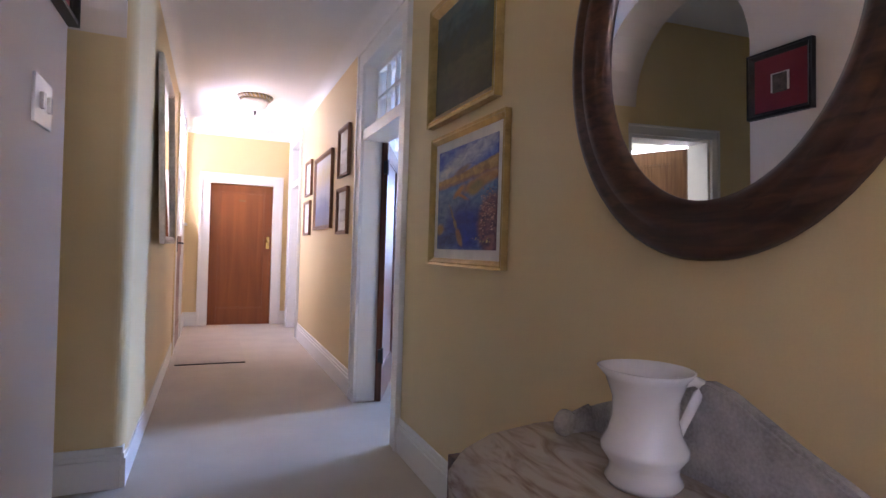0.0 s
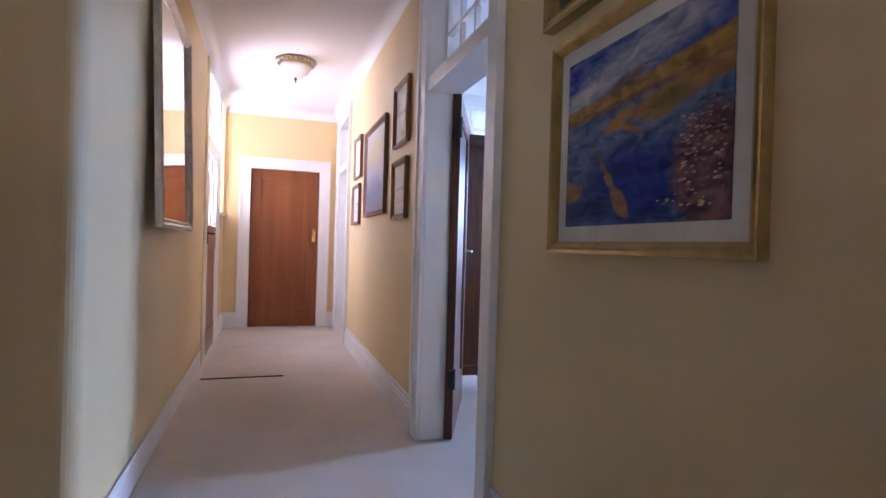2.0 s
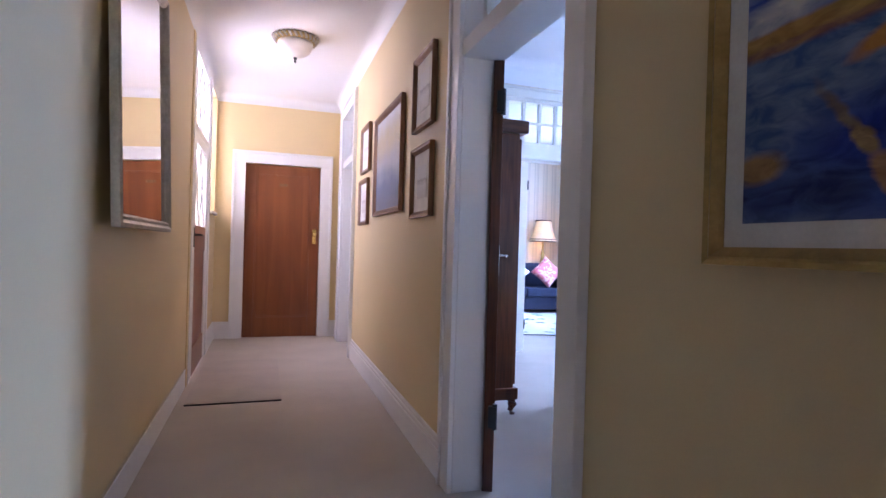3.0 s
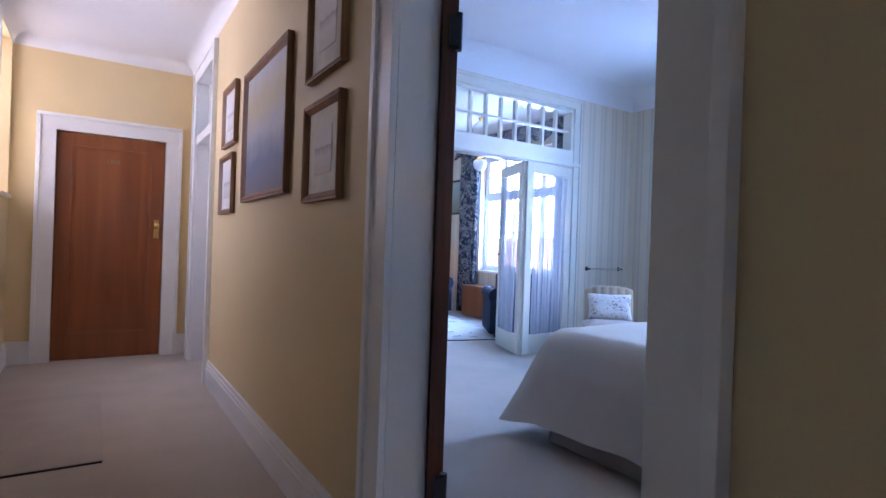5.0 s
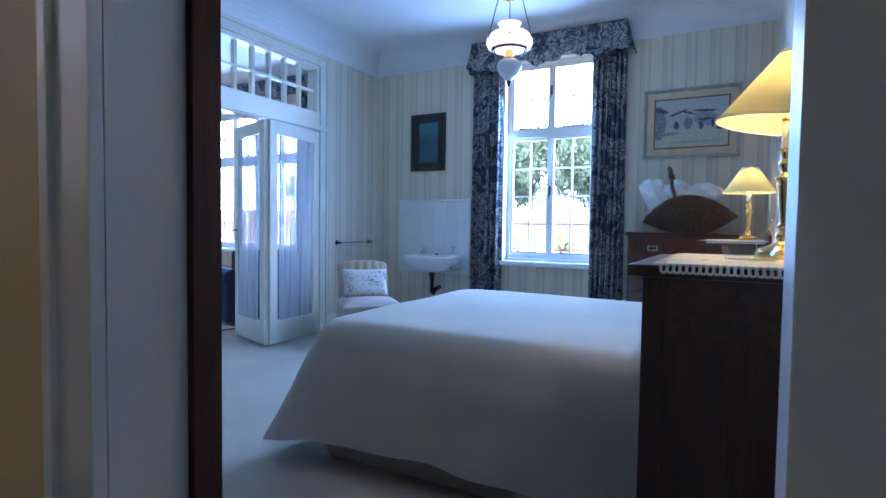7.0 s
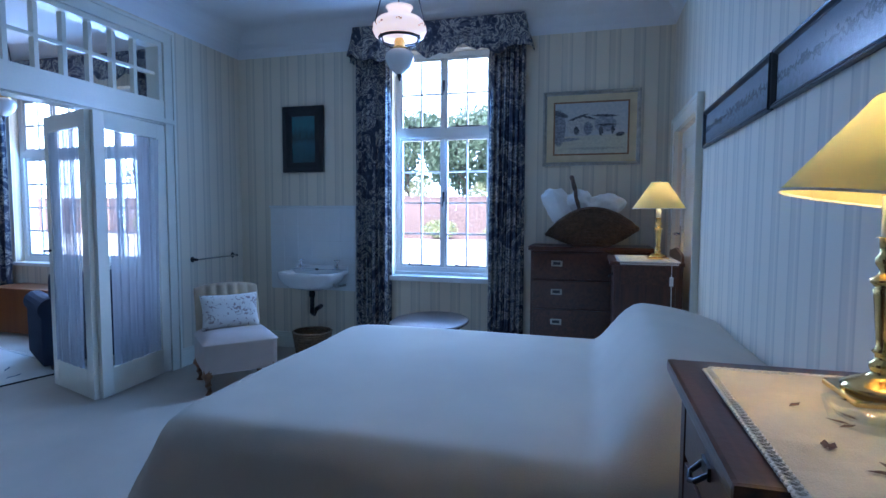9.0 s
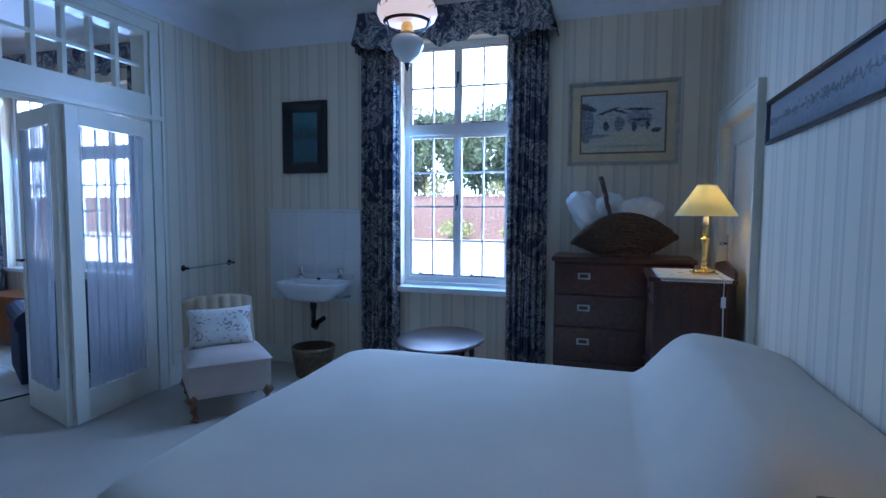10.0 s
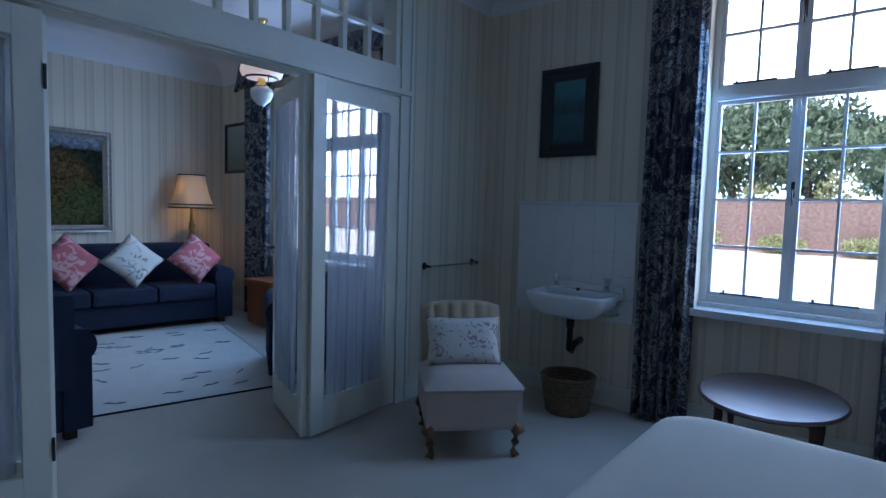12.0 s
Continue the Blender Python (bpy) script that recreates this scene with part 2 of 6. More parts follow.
def part(name, bm, mat, parent=None, label="", smooth=False):
    me = bpy.data.meshes.new(name)
    bmesh.ops.recalc_face_normals(bm, faces=bm.faces)
    bm.to_mesh(me)
    bm.free()
    me.materials.append(mat)
    if smooth:
        for p in me.polygons:
            p.use_smooth = True
    ob = new(name, me)
    if parent:
        ob.parent = parent
    if label:
        tagged(ob, label)
    return ob


def boxes(name, mat, parent, *spans, bevel=0.0, label="", m=None):
    bm = bmesh.new()
    for a, b in spans:
        bx(bm, a, b, m, bevel)
    return part(name, bm, mat, parent, label)


def thing(name, label, category, at=None, group="", kind=""):
    ob = new(name)
    ob.empty_display_size = 0.05
    ob.matrix_world = at or Matrix()
    return tagged(ob, label, category, group, kind)


def structure(ob, label, category):
    return tagged(ob, label, category, kind="structure")


def wall(name, mat, axis, lo, hi, a0, a1, z0, z1, holes=(), label="", category="wall"):
    """A wall of thickness lo to hi on an axis, running a0 to a1, with openings (a, b, z, z)."""
    cuts = sorted({a0, a1, *[h[0] for h in holes], *[h[1] for h in holes]})
    bm = bmesh.new()
    for p, q in zip(cuts, cuts[1:]):
        spans = [(z0, z1)]
        for h in holes:
            if h[0] <= p and q <= h[1]:
                spans = [(s, t) for u, v in spans for s, t in ((u, min(v, h[2])), (max(u, h[3]), v)) if t - s > 1e-4]
        for s, t in spans:
            if axis == "x":
                bx(bm, (lo, p, s), (hi, q, t))
            else:
                bx(bm, (p, lo, s), (q, hi, t))
    bmesh.ops.remove_doubles(bm, verts=bm.verts, dist=1e-5)
    return structure(part(name, bm, mat), label, category)


def skirting(name, axis, face, out, a0, a1, h=0.2, mat=None, label="white moulded skirting board along the wall"):
    """A stepped board on the wall's face; out: +1 or -1, the side on which the room lies."""
    bm = bmesh.new()
    for d, z0, z1 in ((0.022, 0, h * 0.72), (0.016, h * 0.72, h * 0.84), (0.010, h * 0.84, h)):
        if axis == "x":
            bx(bm, (min(face, face + out * d), a0, z0), (max(face, face + out * d), a1, z1), None, 0.002)
        else:
            bx(bm, (a0, min(face, face + out * d), z0), (a1, max(face, face + out * d), z1), None, 0.002)
    return structure(part(name, bm, mat or M["white"]), label, "baseboard")


def cornice(name, axis, face, out, a0, a1, z, h, mat):
    """A hollow moulding under the ceiling."""
    bm = bmesh.new()
    n = 8
    prof = [(0.0, -h)] + [(h * (1 - math.cos(k / n * 1.5708)), -h + h * math.sin(k / n * 1.5708)) for k in range(1, n + 1)] + [(0, 0)]
    ends = []
    for a in (a0, a1):
        ends.append([bm.verts.new((face + out * d, a, z + q) if axis == "x" else (a, face + out * d, z + q)) for d, q in prof])
    for i in range(len(prof)):
        j = (i + 1) % len(prof)
        bm.faces.new((ends[0][i], ends[0][j], ends[1][j], ends[1][i]))
    return structure(part(name, bm, mat), "plain plaster cornice under the ceiling", "trim")


def casing(parent, mat, w, h, band, depth, m):
    """A moulded door surround, standing proud of the wall: w by h is the clear opening. Local x across, -y to the viewer."""
    for nm, a, b in (("casing_side", (-w / 2 - band, 0), (-w / 2, h)), ("casing_side", (w / 2, 0), (w / 2 + band, h)), ("casing_head", (-w / 2 - band, h), (w / 2 + band, h + band))):
        bm = bmesh.new()
        bx(bm, (a[0], -depth, a[1]), (b[0], 0, b[1]), m, 0.003)
        e = band * 0.22
        if nm == "casing_head":
            bx(bm, (a[0], -depth - 0.012, b[1] - e), (b[0], -depth + 0.004, b[1]), m, 0.004)
        else:
            o = a[0] if a[0] < 0 else b[0] - e
            bx(bm, (o, -depth - 0.012, 0), (o + e, -depth + 0.004, b[1] + band - e - 0.002), m, 0.004)
        part(nm, bm, mat, parent)


# ---- structure ----
HC, BC = 2.90, 3.22
# floors and ground
boxes_floor = bmesh.new()
bx(boxes_floor, (-3.2, -1.4, -0.12), (6.55, 12.7, 0.0))
structure(part("floor", boxes_floor, M["carpet"]), "cream wall-to-wall carpet through hall and rooms", "floor")

# hall side walls
wall("wall_hall_east", M["hall"], "x", 1.45, 1.55, -1.4, 9.48, 0, HC, [(4.022, 5.03, 0, 2.66), (8.2, 9.1, 0, 2.66)], "warm yellow painted hall wall with doorways")
wall("wall_bedroom_west", M["paper"], "x", 1.55, 1.65, 3.83, 12.5, 0, BC, [(4.022, 5.03, 0, 2.66), (8.2, 9.1, 0, 2.66)], "cream striped wallpaper on the room wall")
wall("wall_hall_west", M["hall"], "x", -0.29, 0.02, 3.985, 9.48, 0, HC, [(7.32, 8.5, 0, 2.78), (8.84, 9.42, 1.48, 2.82)], "yellow painted hall wall with mirror, glazed door and slit window")
wall("wall_hall_near", M["lilac"], "x", -0.36, -0.025, -1.4, 2.77, 0, HC, (), "pale painted wall beside the arched opening")
wall("wall_hall_end", M["hall"], "y", 9.48, 9.68, -0.33, 1.65, 0, HC, [(0.345, 1.225, 0, 2.10)], "yellow painted end wall of the hall round a brown door")
# Unseen closing wall; its opening is added to let fill light in.
wall("wall_hall_back", M["hall"], "y", -1.6, -1.4, -0.36, 1.65, 0, HC, [(0.3, 1.1, 1.1, 2.3)], "plain yellow painted wall")
bm = bmesh.new()
rim = [(-0.29, 3.985), (-0.29, 3.92)] + [(-0.045 + 0.065 * math.sin(k * 0.19635), 3.985 - 0.065 * math.cos(k * 0.19635)) for k in range(9)]
low = [bm.verts.new((x, y, 0)) for x, y in rim]
top = [bm.verts.new((x, y, HC)) for x, y in rim]
for k in range(len(rim)):
    q = (k + 1) % len(rim)
    bm.faces.new((low[k], low[q], top[q], top[k]))
bm.faces.new(low)
bm.faces.new(top)
structure(part("wall_hall_corner", bm, M["hall"]), "rounded yellow painted wall corner", "wall")
# arch over the side opening
bm = bmesh.new()
n = 16
for i in range(n):
    t0, t1 = math.pi * i / n, math.pi * (i + 1) / n
    ya, yb = 3.345 - 0.575 * math.cos(t0), 3.345 - 0.575 * math.cos(t1)
    za, zb = 2.20 + 0.59 * math.sin(t0), 2.20 + 0.59 * math.sin(t1)
    vs = [bm.verts.new(p) for p in ((-0.36, ya, za), (-0.36, yb, zb), (-0.36, yb, HC), (-0.36, ya, HC), (-0.03, ya, za), (-0.03, yb, zb), (-0.03, yb, HC), (-0.03, ya, HC))]
    for f in ((0, 1, 2, 3), (4, 5, 6, 7), (0, 1, 5, 4), (2, 3, 7, 6)):
        bm.faces.new([vs[k] for k in f])
structure(part("wall_arch", bm, M["lilac"]), "plastered round arch over the side opening", "wall")
# side room
wall("wall_side_south", M["hall"], "y", 2.3, 2.5, -2.6, -0.36, 0, HC, (), "yellow painted side passage wall")
wall("wall_side_north", M["hall"], "y", 4.0, 4.12, -2.4, -0.29, 0, HC, [(-1.19, -0.37, 0, 2.02)], "yellow painted passage wall round the bathroom doorway")
wall("wall_bathroom_south", M["side"], "y", 4.12, 4.2, -2.4, -0.29, 0, HC, [(-1.19, -0.37, 0, 2.02)], "pale greenish bathroom wall")
wall("wall_bathroom_east", M["side"], "x", -0.36, -0.29, 4.2, 6.8, 0, HC, (), "pale greenish bathroom wall")
wall("wall_bathroom_north", M["side"], "y", 6.8, 7.0, -2.6, -0.29, 0, HC, (), "pale greenish bathroom wall")
wall("wall_side_west", M["side"], "x", -2.6, -2.4, 2.3, 7.0, 0, HC, [(5.1, 6.1, 1.0, 2.3)], "pale painted wall with an assumed window")
# outer walls
wall("wall_east", M["paper"], "x", 6.43, 6.73, 3.6, 12.7, 0, BC, [(5.375, 6.345, 0.79, 2.93), (9.25, 11.25, 0.79, 2.80)], "cream striped wallpaper on the window wall")
wall("wall_bed_head", M["paper"], "y", 3.6, 3.83, 1.55, 6.43, 0, BC, [(5.2, 6.1, 0, 2.05)], "cream striped wallpaper behind the bed")
wall("wall_french", M["paper"], "y", 8.04, 8.19, 1.65, 6.43, 0, BC, [(2.65, 5.37, 0, 2.84)], "cream striped wallpaper round the folding doors")
wall("wall_living_end", M["paper"], "y", 12.5, 12.7, 1.55, 6.43, 0, BC, (), "cream striped wallpaper behind the sofa")
# ceilings
structure(boxes("ceiling_hall", M["ceiling"], None, ((-3.2, -1.6, HC), (1.55, 9.68, HC + 0.1))), "white plastered hall ceiling", "ceiling")
structure(boxes("ceiling_rooms", M["ceiling"], None, ((1.55, 3.6, BC), (6.73, 12.7, BC + 0.1))), "white plastered ceiling of the rooms", "ceiling")
# Out of view: a slab added to stop sun entering from above.
structure(boxes("sun_block_slab", M["ceiling"], None, ((-4.0, -2.4, BC + 0.2), (7.3, 13.4, BC + 0.35))), "unseen slab added over the house to keep the sun out", "roof")
cornice("cornice_hall_east", "x", 1.45, -1, -1.4, 9.48, HC, 0.10, M["ceiling"])
cornice("cornice_hall_west", "x", 0.02, 1, 3.985, 9.48, HC, 0.10, M["ceiling"])
cornice("cornice_hall_end", "y", 9.48, -1, 0.02, 1.45, HC, 0.10, M["ceiling"])
for nm, ax, f, o, a0, a1 in (("east", "x", 6.43, -1, 3.83, 12.5), ("west", "x", 1.65, 1, 3.83, 12.5), ("head", "y", 3.83, 1, 1.65, 6.43), ("french", "y", 8.04, -1, 1.65, 6.43), ("living", "y", 8.19, 1, 1.65, 6.43), ("end", "y", 12.5, -1, 1.65, 6.43)):
    cornice("cornice_" + nm, ax, f, o, a0, a1, BC, 0.24, M["ceiling"])
# skirtings
for i, (ax, f, o, a0, a1) in enumerate((("x", 1.45, -1, -1.4, 3.93), ("x", 1.45, -1, 5.122, 8.09), ("x", 0.004, 1, 3.905, 7.24), ("x", 0.02, 1, 8.62, 9.48), ("y", 9.48, -1, 0.02, 0.21), ("y", 9.48, -1, 1.36, 1.45), ("y", 3.92, -1, -0.29, 0.003), ("x", -0.025, 1, -1.4, 2.77))):
    skirting("baseboard_%d" % (i + 1), ax, f, o, a0, a1)
for i, (ax, f, o, a0, a1) in enumerate((("x", 6.43, -1, 3.83, 12.5), ("y", 3.83, 1, 1.65, 5.08), ("y", 8.04, -1, 5.5, 6.43), ("y", 8.04, -1, 1.65, 2.53), ("x", 1.65, 1, 5.13, 8.04), ("y", 12.5, -1, 1.65, 6.43))):
    skirting("baseboard_%d" % (i + 9), ax, f, o, a0, a1, 0.16, M["cream"], "cream moulded skirting board along the wallpaper")


# ---- outside ----
bm = bmesh.new()
bx(bm, (-400, -400, -0.9), (400, 400, -0.45))
structure(part("ground", bm, material("pale_dry_ground", (0.78, 0.75, 0.68), 0.95, scale=0.8, vary=0.2, bump=0.05, fine=30)), "pale sunlit ground round the house", "ground")

BARK = material("grey_bark", (0.12, 0.09, 0.07), 0.9, scale=12, vary=0.3, bump=0.08, fine=40)
LEAF = material("green_leaves", (0.13, 0.20, 0.12), 0.45, scale=1.2, vary=0.5, bump=0.0)
SHRUB = material("pale_shrub_leaves", (0.36, 0.40, 0.20), 0.8, scale=2.5, vary=0.5, bump=0.0)


def leaves(bm, centre, radius, count, size, rng):
    """Clumps of small leaf blades scattered through a rounded space."""
    for _ in range(count):
        d = Vector((rng.gauss(0, 1), rng.gauss(0, 1), rng.gauss(0, 1))).normalized() * (rng.random() ** 0.4)
        p = Vector(centre) + Vector((d.x * radius[0], d.y * radius[1], d.z * radius[2]))
        q = Euler((rng.random() * 6, rng.random() * 6, rng.random() * 6)).to_matrix()
        s = size * (0.5 + rng.random())
        vs = [bm.verts.new(p + q @ Vector(c)) for c in ((-s, 0, 0), (0, -s * 0.45, s * 0.1), (s, 0, 0), (0, s * 0.45, s * 0.1))]
        bm.faces.new(vs)


def tree(x, y, h, spread, seed, label):
    rng = random.Random(seed)
    t = thing("tree", label, "tree", pose(x, y, -0.45), "garden trees")
    bm = bmesh.new()
    tube(bm, [(0, 0, 0), (0.1, 0.05, h * 0.25), (0, 0.1, h * 0.5), (0.1, 0, h * 0.8)], [0.28, 0.2, 0.15, 0.05])
    tips = []
    for k in range(8):
        a, z = k * 0.8 + rng.random(), h * (0.3 + 0.06 * k)
        e = Vector((math.cos(a) * spread * 0.7, math.sin(a) * spread * 0.7, z + h * 0.18))
        tube(bm, [(0.05, 0.05, z), e * 0.5 + Vector((0, 0, z * 0.5)), e], [0.1, 0.07, 0.02], 6)
        tips.append(e)
    part("trunk", bm, BARK, t)
    bm = bmesh.new()
    for e in tips + [Vector((0, 0, h * 0.85))]:
        for _ in range(3):
            c = e + Vector((rng.gauss(0, 0.5), rng.gauss(0, 0.6), rng.gauss(0, 0.5)))
            leaves(bm, c, (spread * 0.46, spread * 0.46, h * 0.15), 300, 0.21, rng)
    part("crown", bm, LEAF, t, "dense green crown")


for i in range(11):
    rng = random.Random(300 + i)
    tree(43 + 5 * rng.random(), -6 + 4.9 * i + rng.random(), 8.6 + 1.8 * rng.random(), 3.3, 40 + i, "leafy green garden tree beyond the wall")
gw = boxes("garden_wall", material("brown_red_brick", (0.29, 0.215, 0.19), 0.9, scale=6, vary=0.3, bump=0.06, fine=50), None, ((38.0, -26, -0.45), (38.35, 60, 2.45)), ((37.95, -26, 2.45), (38.4, 60, 2.55)))
structure(gw, "red-brown garden wall along the drive", "wall")
for i in range(26):
    rng = random.Random(80 + i)
    back = i % 2
    y, h = -10 + i * 2.0 + rng.random(), (0.55 + rng.random() * 0.35) if not back else 1.7 + rng.random() * 0.5
    s0 = thing("shrub", "rounded pale shrub beyond the garden wall" if back else "yellow-green flowering shrub by the garden wall", "shrub", pose(40.2 if back else 36.6 + rng.random() * 0.6, y, -0.45), "garden shrubs")
    bm = bmesh.new()
    for k in range(5):
        tube(bm, [(0, 0, 0), (rng.gauss(0, 0.2), rng.gauss(0, 0.25), h)], [0.02, 0.008], 5)
    part("stem", bm, BARK, s0)
    bm = bmesh.new()
    leaves(bm, (0, 0, h * (1.0 if not back else 1.5)), (0.8, 1.25, h * 0.85), 1100, 0.11, rng)
    part("crown", bm, SHRUB, s0)


# bright hazy sky beyond the garden
haze = bpy.data.materials.new("bright_haze")
haze.use_nodes = True
hb = haze.node_tree.nodes["Principled BSDF"]
hb.inputs["Base Color"].default_value = (0.8, 0.85, 0.9, 1)
hb.inputs["Emission Color"].default_value, hb.inputs["Emission Strength"].default_value = (0.62, 0.82, 1.0, 1), 6.0
bm = bmesh.new()
grid(bm, 24, 6, lambda u, v: Vector((90 * math.cos((u - 0.5) * 2.4) + 5, 8 + 90 * math.sin((u - 0.5) * 2.4), -1 + 60 * v)))
structure(part("backdrop", bm, haze), "bright hazy sky beyond the garden", "sky")


# ---- shared makers ----
def panel_door(name, label, w, h, m, mat, glazed=False, handle="brass", side=1, kind="structure", t=0.042, knob_z=1.12, one=True):
    """A framed door. Local x from the hinge edge 0 to w, y through it, z up."""
    d = thing(name, label, "door", m, kind=kind)
    st = 0.115
    boxes("stile", mat, d, ((0, 0, 0), (st, t, h)), bevel=0.002)
    boxes("stile", mat, d, ((w - st, 0, 0), (w, t, h)), bevel=0.002)
    boxes("top_rail", mat, d, ((st, 0, h - st), (w - st, t, h)), bevel=0.002)
    boxes("bottom_rail", mat, d, ((st, 0, 0), (w - st, t, 0.24)), bevel=0.002)
    boxes("panel", mat, d, ((st - 0.005, t * 0.3, 0.235), (w - st + 0.005, t * 0.7, h - st + 0.005)))
    bm = bmesh.new()
    for y0, y1 in ((0.004, t * 0.3), (t * 0.7, t - 0.004)):
        for a, b in (((st, y0, 0.24), (st + 0.018, y1, h - st)), ((w - st - 0.018, y0, 0.24), (w - st, y1, h - st)), ((st, y0, 0.24), (w - st, y1, 0.258)), ((st, y0, h - st - 0.018), (w - st, y1, h - st))):
            bx(bm, a, b, None, 0.003)
    part("panel_moulding", bm, mat, d)
    bm = bmesh.new()
    x = w - st * 0.5
    for y in (-0.003, t + 0.003):
        bx(bm, (x - 0.022, y - 0.003, knob_z - 0.09), (x + 0.022, y + 0.003, knob_z + 0.09), None, 0.002)
    part("lock_plate", bm, M["chrome" if handle == "chrome" else "brass"], d)
    bm = bmesh.new()
    for s, y in ((-1, 0), (1, t)):
        if handle == "knob":
            tube(bm, [(x, y, knob_z + 0.03), (x, y + s * 0.03, knob_z + 0.03), (x, y + s * 0.04, knob_z + 0.03), (x, y + s * 0.06, knob_z + 0.03), (x, y + s * 0.068, knob_z + 0.03)], [0.012, 0.011, 0.026, 0.027, 0.012], 14)
            continue
        tube(bm, [(x, y, knob_z + 0.03), (x, y + s * 0.045, knob_z + 0.03), (x - 0.02, y + s * 0.05, knob_z + 0.03), (x - 0.11, y + s * 0.045, knob_z + 0.025)], [0.009, 0.009, 0.009, 0.007])
    part("door_handle", bm, M["chrome" if handle == "chrome" else "brass"], d, "round brass knob" if handle == "knob" else "lever handle", True)
    return d


def picture(name, label, w, h, m, frame_mat, band, depth, art, mount=0.0, group="", category="picture", inner=None, art_label=""):
    """A framed picture centred on its pose, hung on a wall. Local x across, -y to the viewer."""
    p = thing(name, label, category, m, group)
    bm = bmesh.new()
    prof = ((0, 0.0, 0.002), (0.0, depth, 0.0), (band * 0.3, depth * 0.85, 0), (band * 0.45, depth * 0.95, 0), (band * 0.8, depth * 0.55, 0), (band, depth * 0.4, 0), (band, 0.004, 0))
    rings = []
    for o, y, _ in prof:
        rings.append([bm.verts.new((sx * (w / 2 - o), -y, sz * (h / 2 - o))) for sx, sz in ((-1, -1), (1, -1), (1, 1), (-1, 1))])
    for a, b in zip(rings, rings[1:]):
        for k in range(4):
            bm.faces.new((a[k], a[(k + 1) % 4], b[(k + 1) % 4], b[k]))
    part("frame", bm, frame_mat, p)
    iw, ih, y = w / 2 - band, h / 2 - band, -depth * 0.3
    if mount:
        bm = bmesh.new()
        bx(bm, (-iw - 0.003, y, -ih - 0.003), (iw + 0.003, -0.003, ih + 0.003))
        part("mount", bm, M["card"] if inner is None else inner, p)
        y -= 0.003
    bm = bmesh.new()
    bx(bm, (-iw + mount - (0 if mount else 0.003), y, -ih + mount - (0 if mount else 0.003)), (iw - mount + (0 if mount else 0.003), -0.003, ih - mount + (0 if mount else 0.003)))
    part("artwork", bm, art, p, art_label)
    return p


def art(name, stops, stretch=(1, 1, 1), noise_scale=6.0, warp=0.35, tilt=(0, 0, 1), rough=0.5):
    """A painted canvas: bands of colour up the picture, broken by brush noise."""
    m = material(name, (0.5, 0.5, 0.5), rough, bump=0.02, fine=150)
    n, l = m.node_tree.nodes, m.node_tree.links
    tc = n.new("ShaderNodeTexCoord")
    no = n.new("ShaderNodeTexNoise")
    no.inputs["Scale"].default_value, no.inputs["Detail"].default_value = noise_scale, 8
    mp = n.new("ShaderNodeMapping")
    mp.inputs["Scale"].default_value = stretch
    l.new(tc.outputs["Generated"], mp.inputs[0])
    l.new(mp.outputs[0], no.inputs["Vector"])
    dot = n.new("ShaderNodeVectorMath")
    dot.operation = "DOT_PRODUCT"
    l.new(tc.outputs["Generated"], dot.inputs[0])
    dot.inputs[1].default_value = tilt
    ad = n.new("ShaderNodeMath")
    ad.operation = "MULTIPLY_ADD"
    l.new(no.outputs[0], ad.inputs[0])
    ad.inputs[1].default_value = warp
    l.new(dot.outputs["Value"], ad.inputs[2])
    sb = n.new("ShaderNodeMath")
    sb.operation = "SUBTRACT"
    l.new(ad.outputs[0], sb.inputs[0])
    sb.inputs[1].default_value = warp / 2
    r = n.new("ShaderNodeValToRGB")
    e = r.color_ramp.elements
    e[0].position, e[0].color = stops[0][0], (*stops[0][1], 1)
    e[1].position, e[1].color = stops[-1][0], (*stops[-1][1], 1)
    for p, c in stops[1:-1]:
        e.new(p).color = (*c, 1)
    l.new(sb.outputs[0], r.inputs[0])
    l.new(r.outputs[0], n["Principled BSDF"].inputs["Base Color"])
    return m


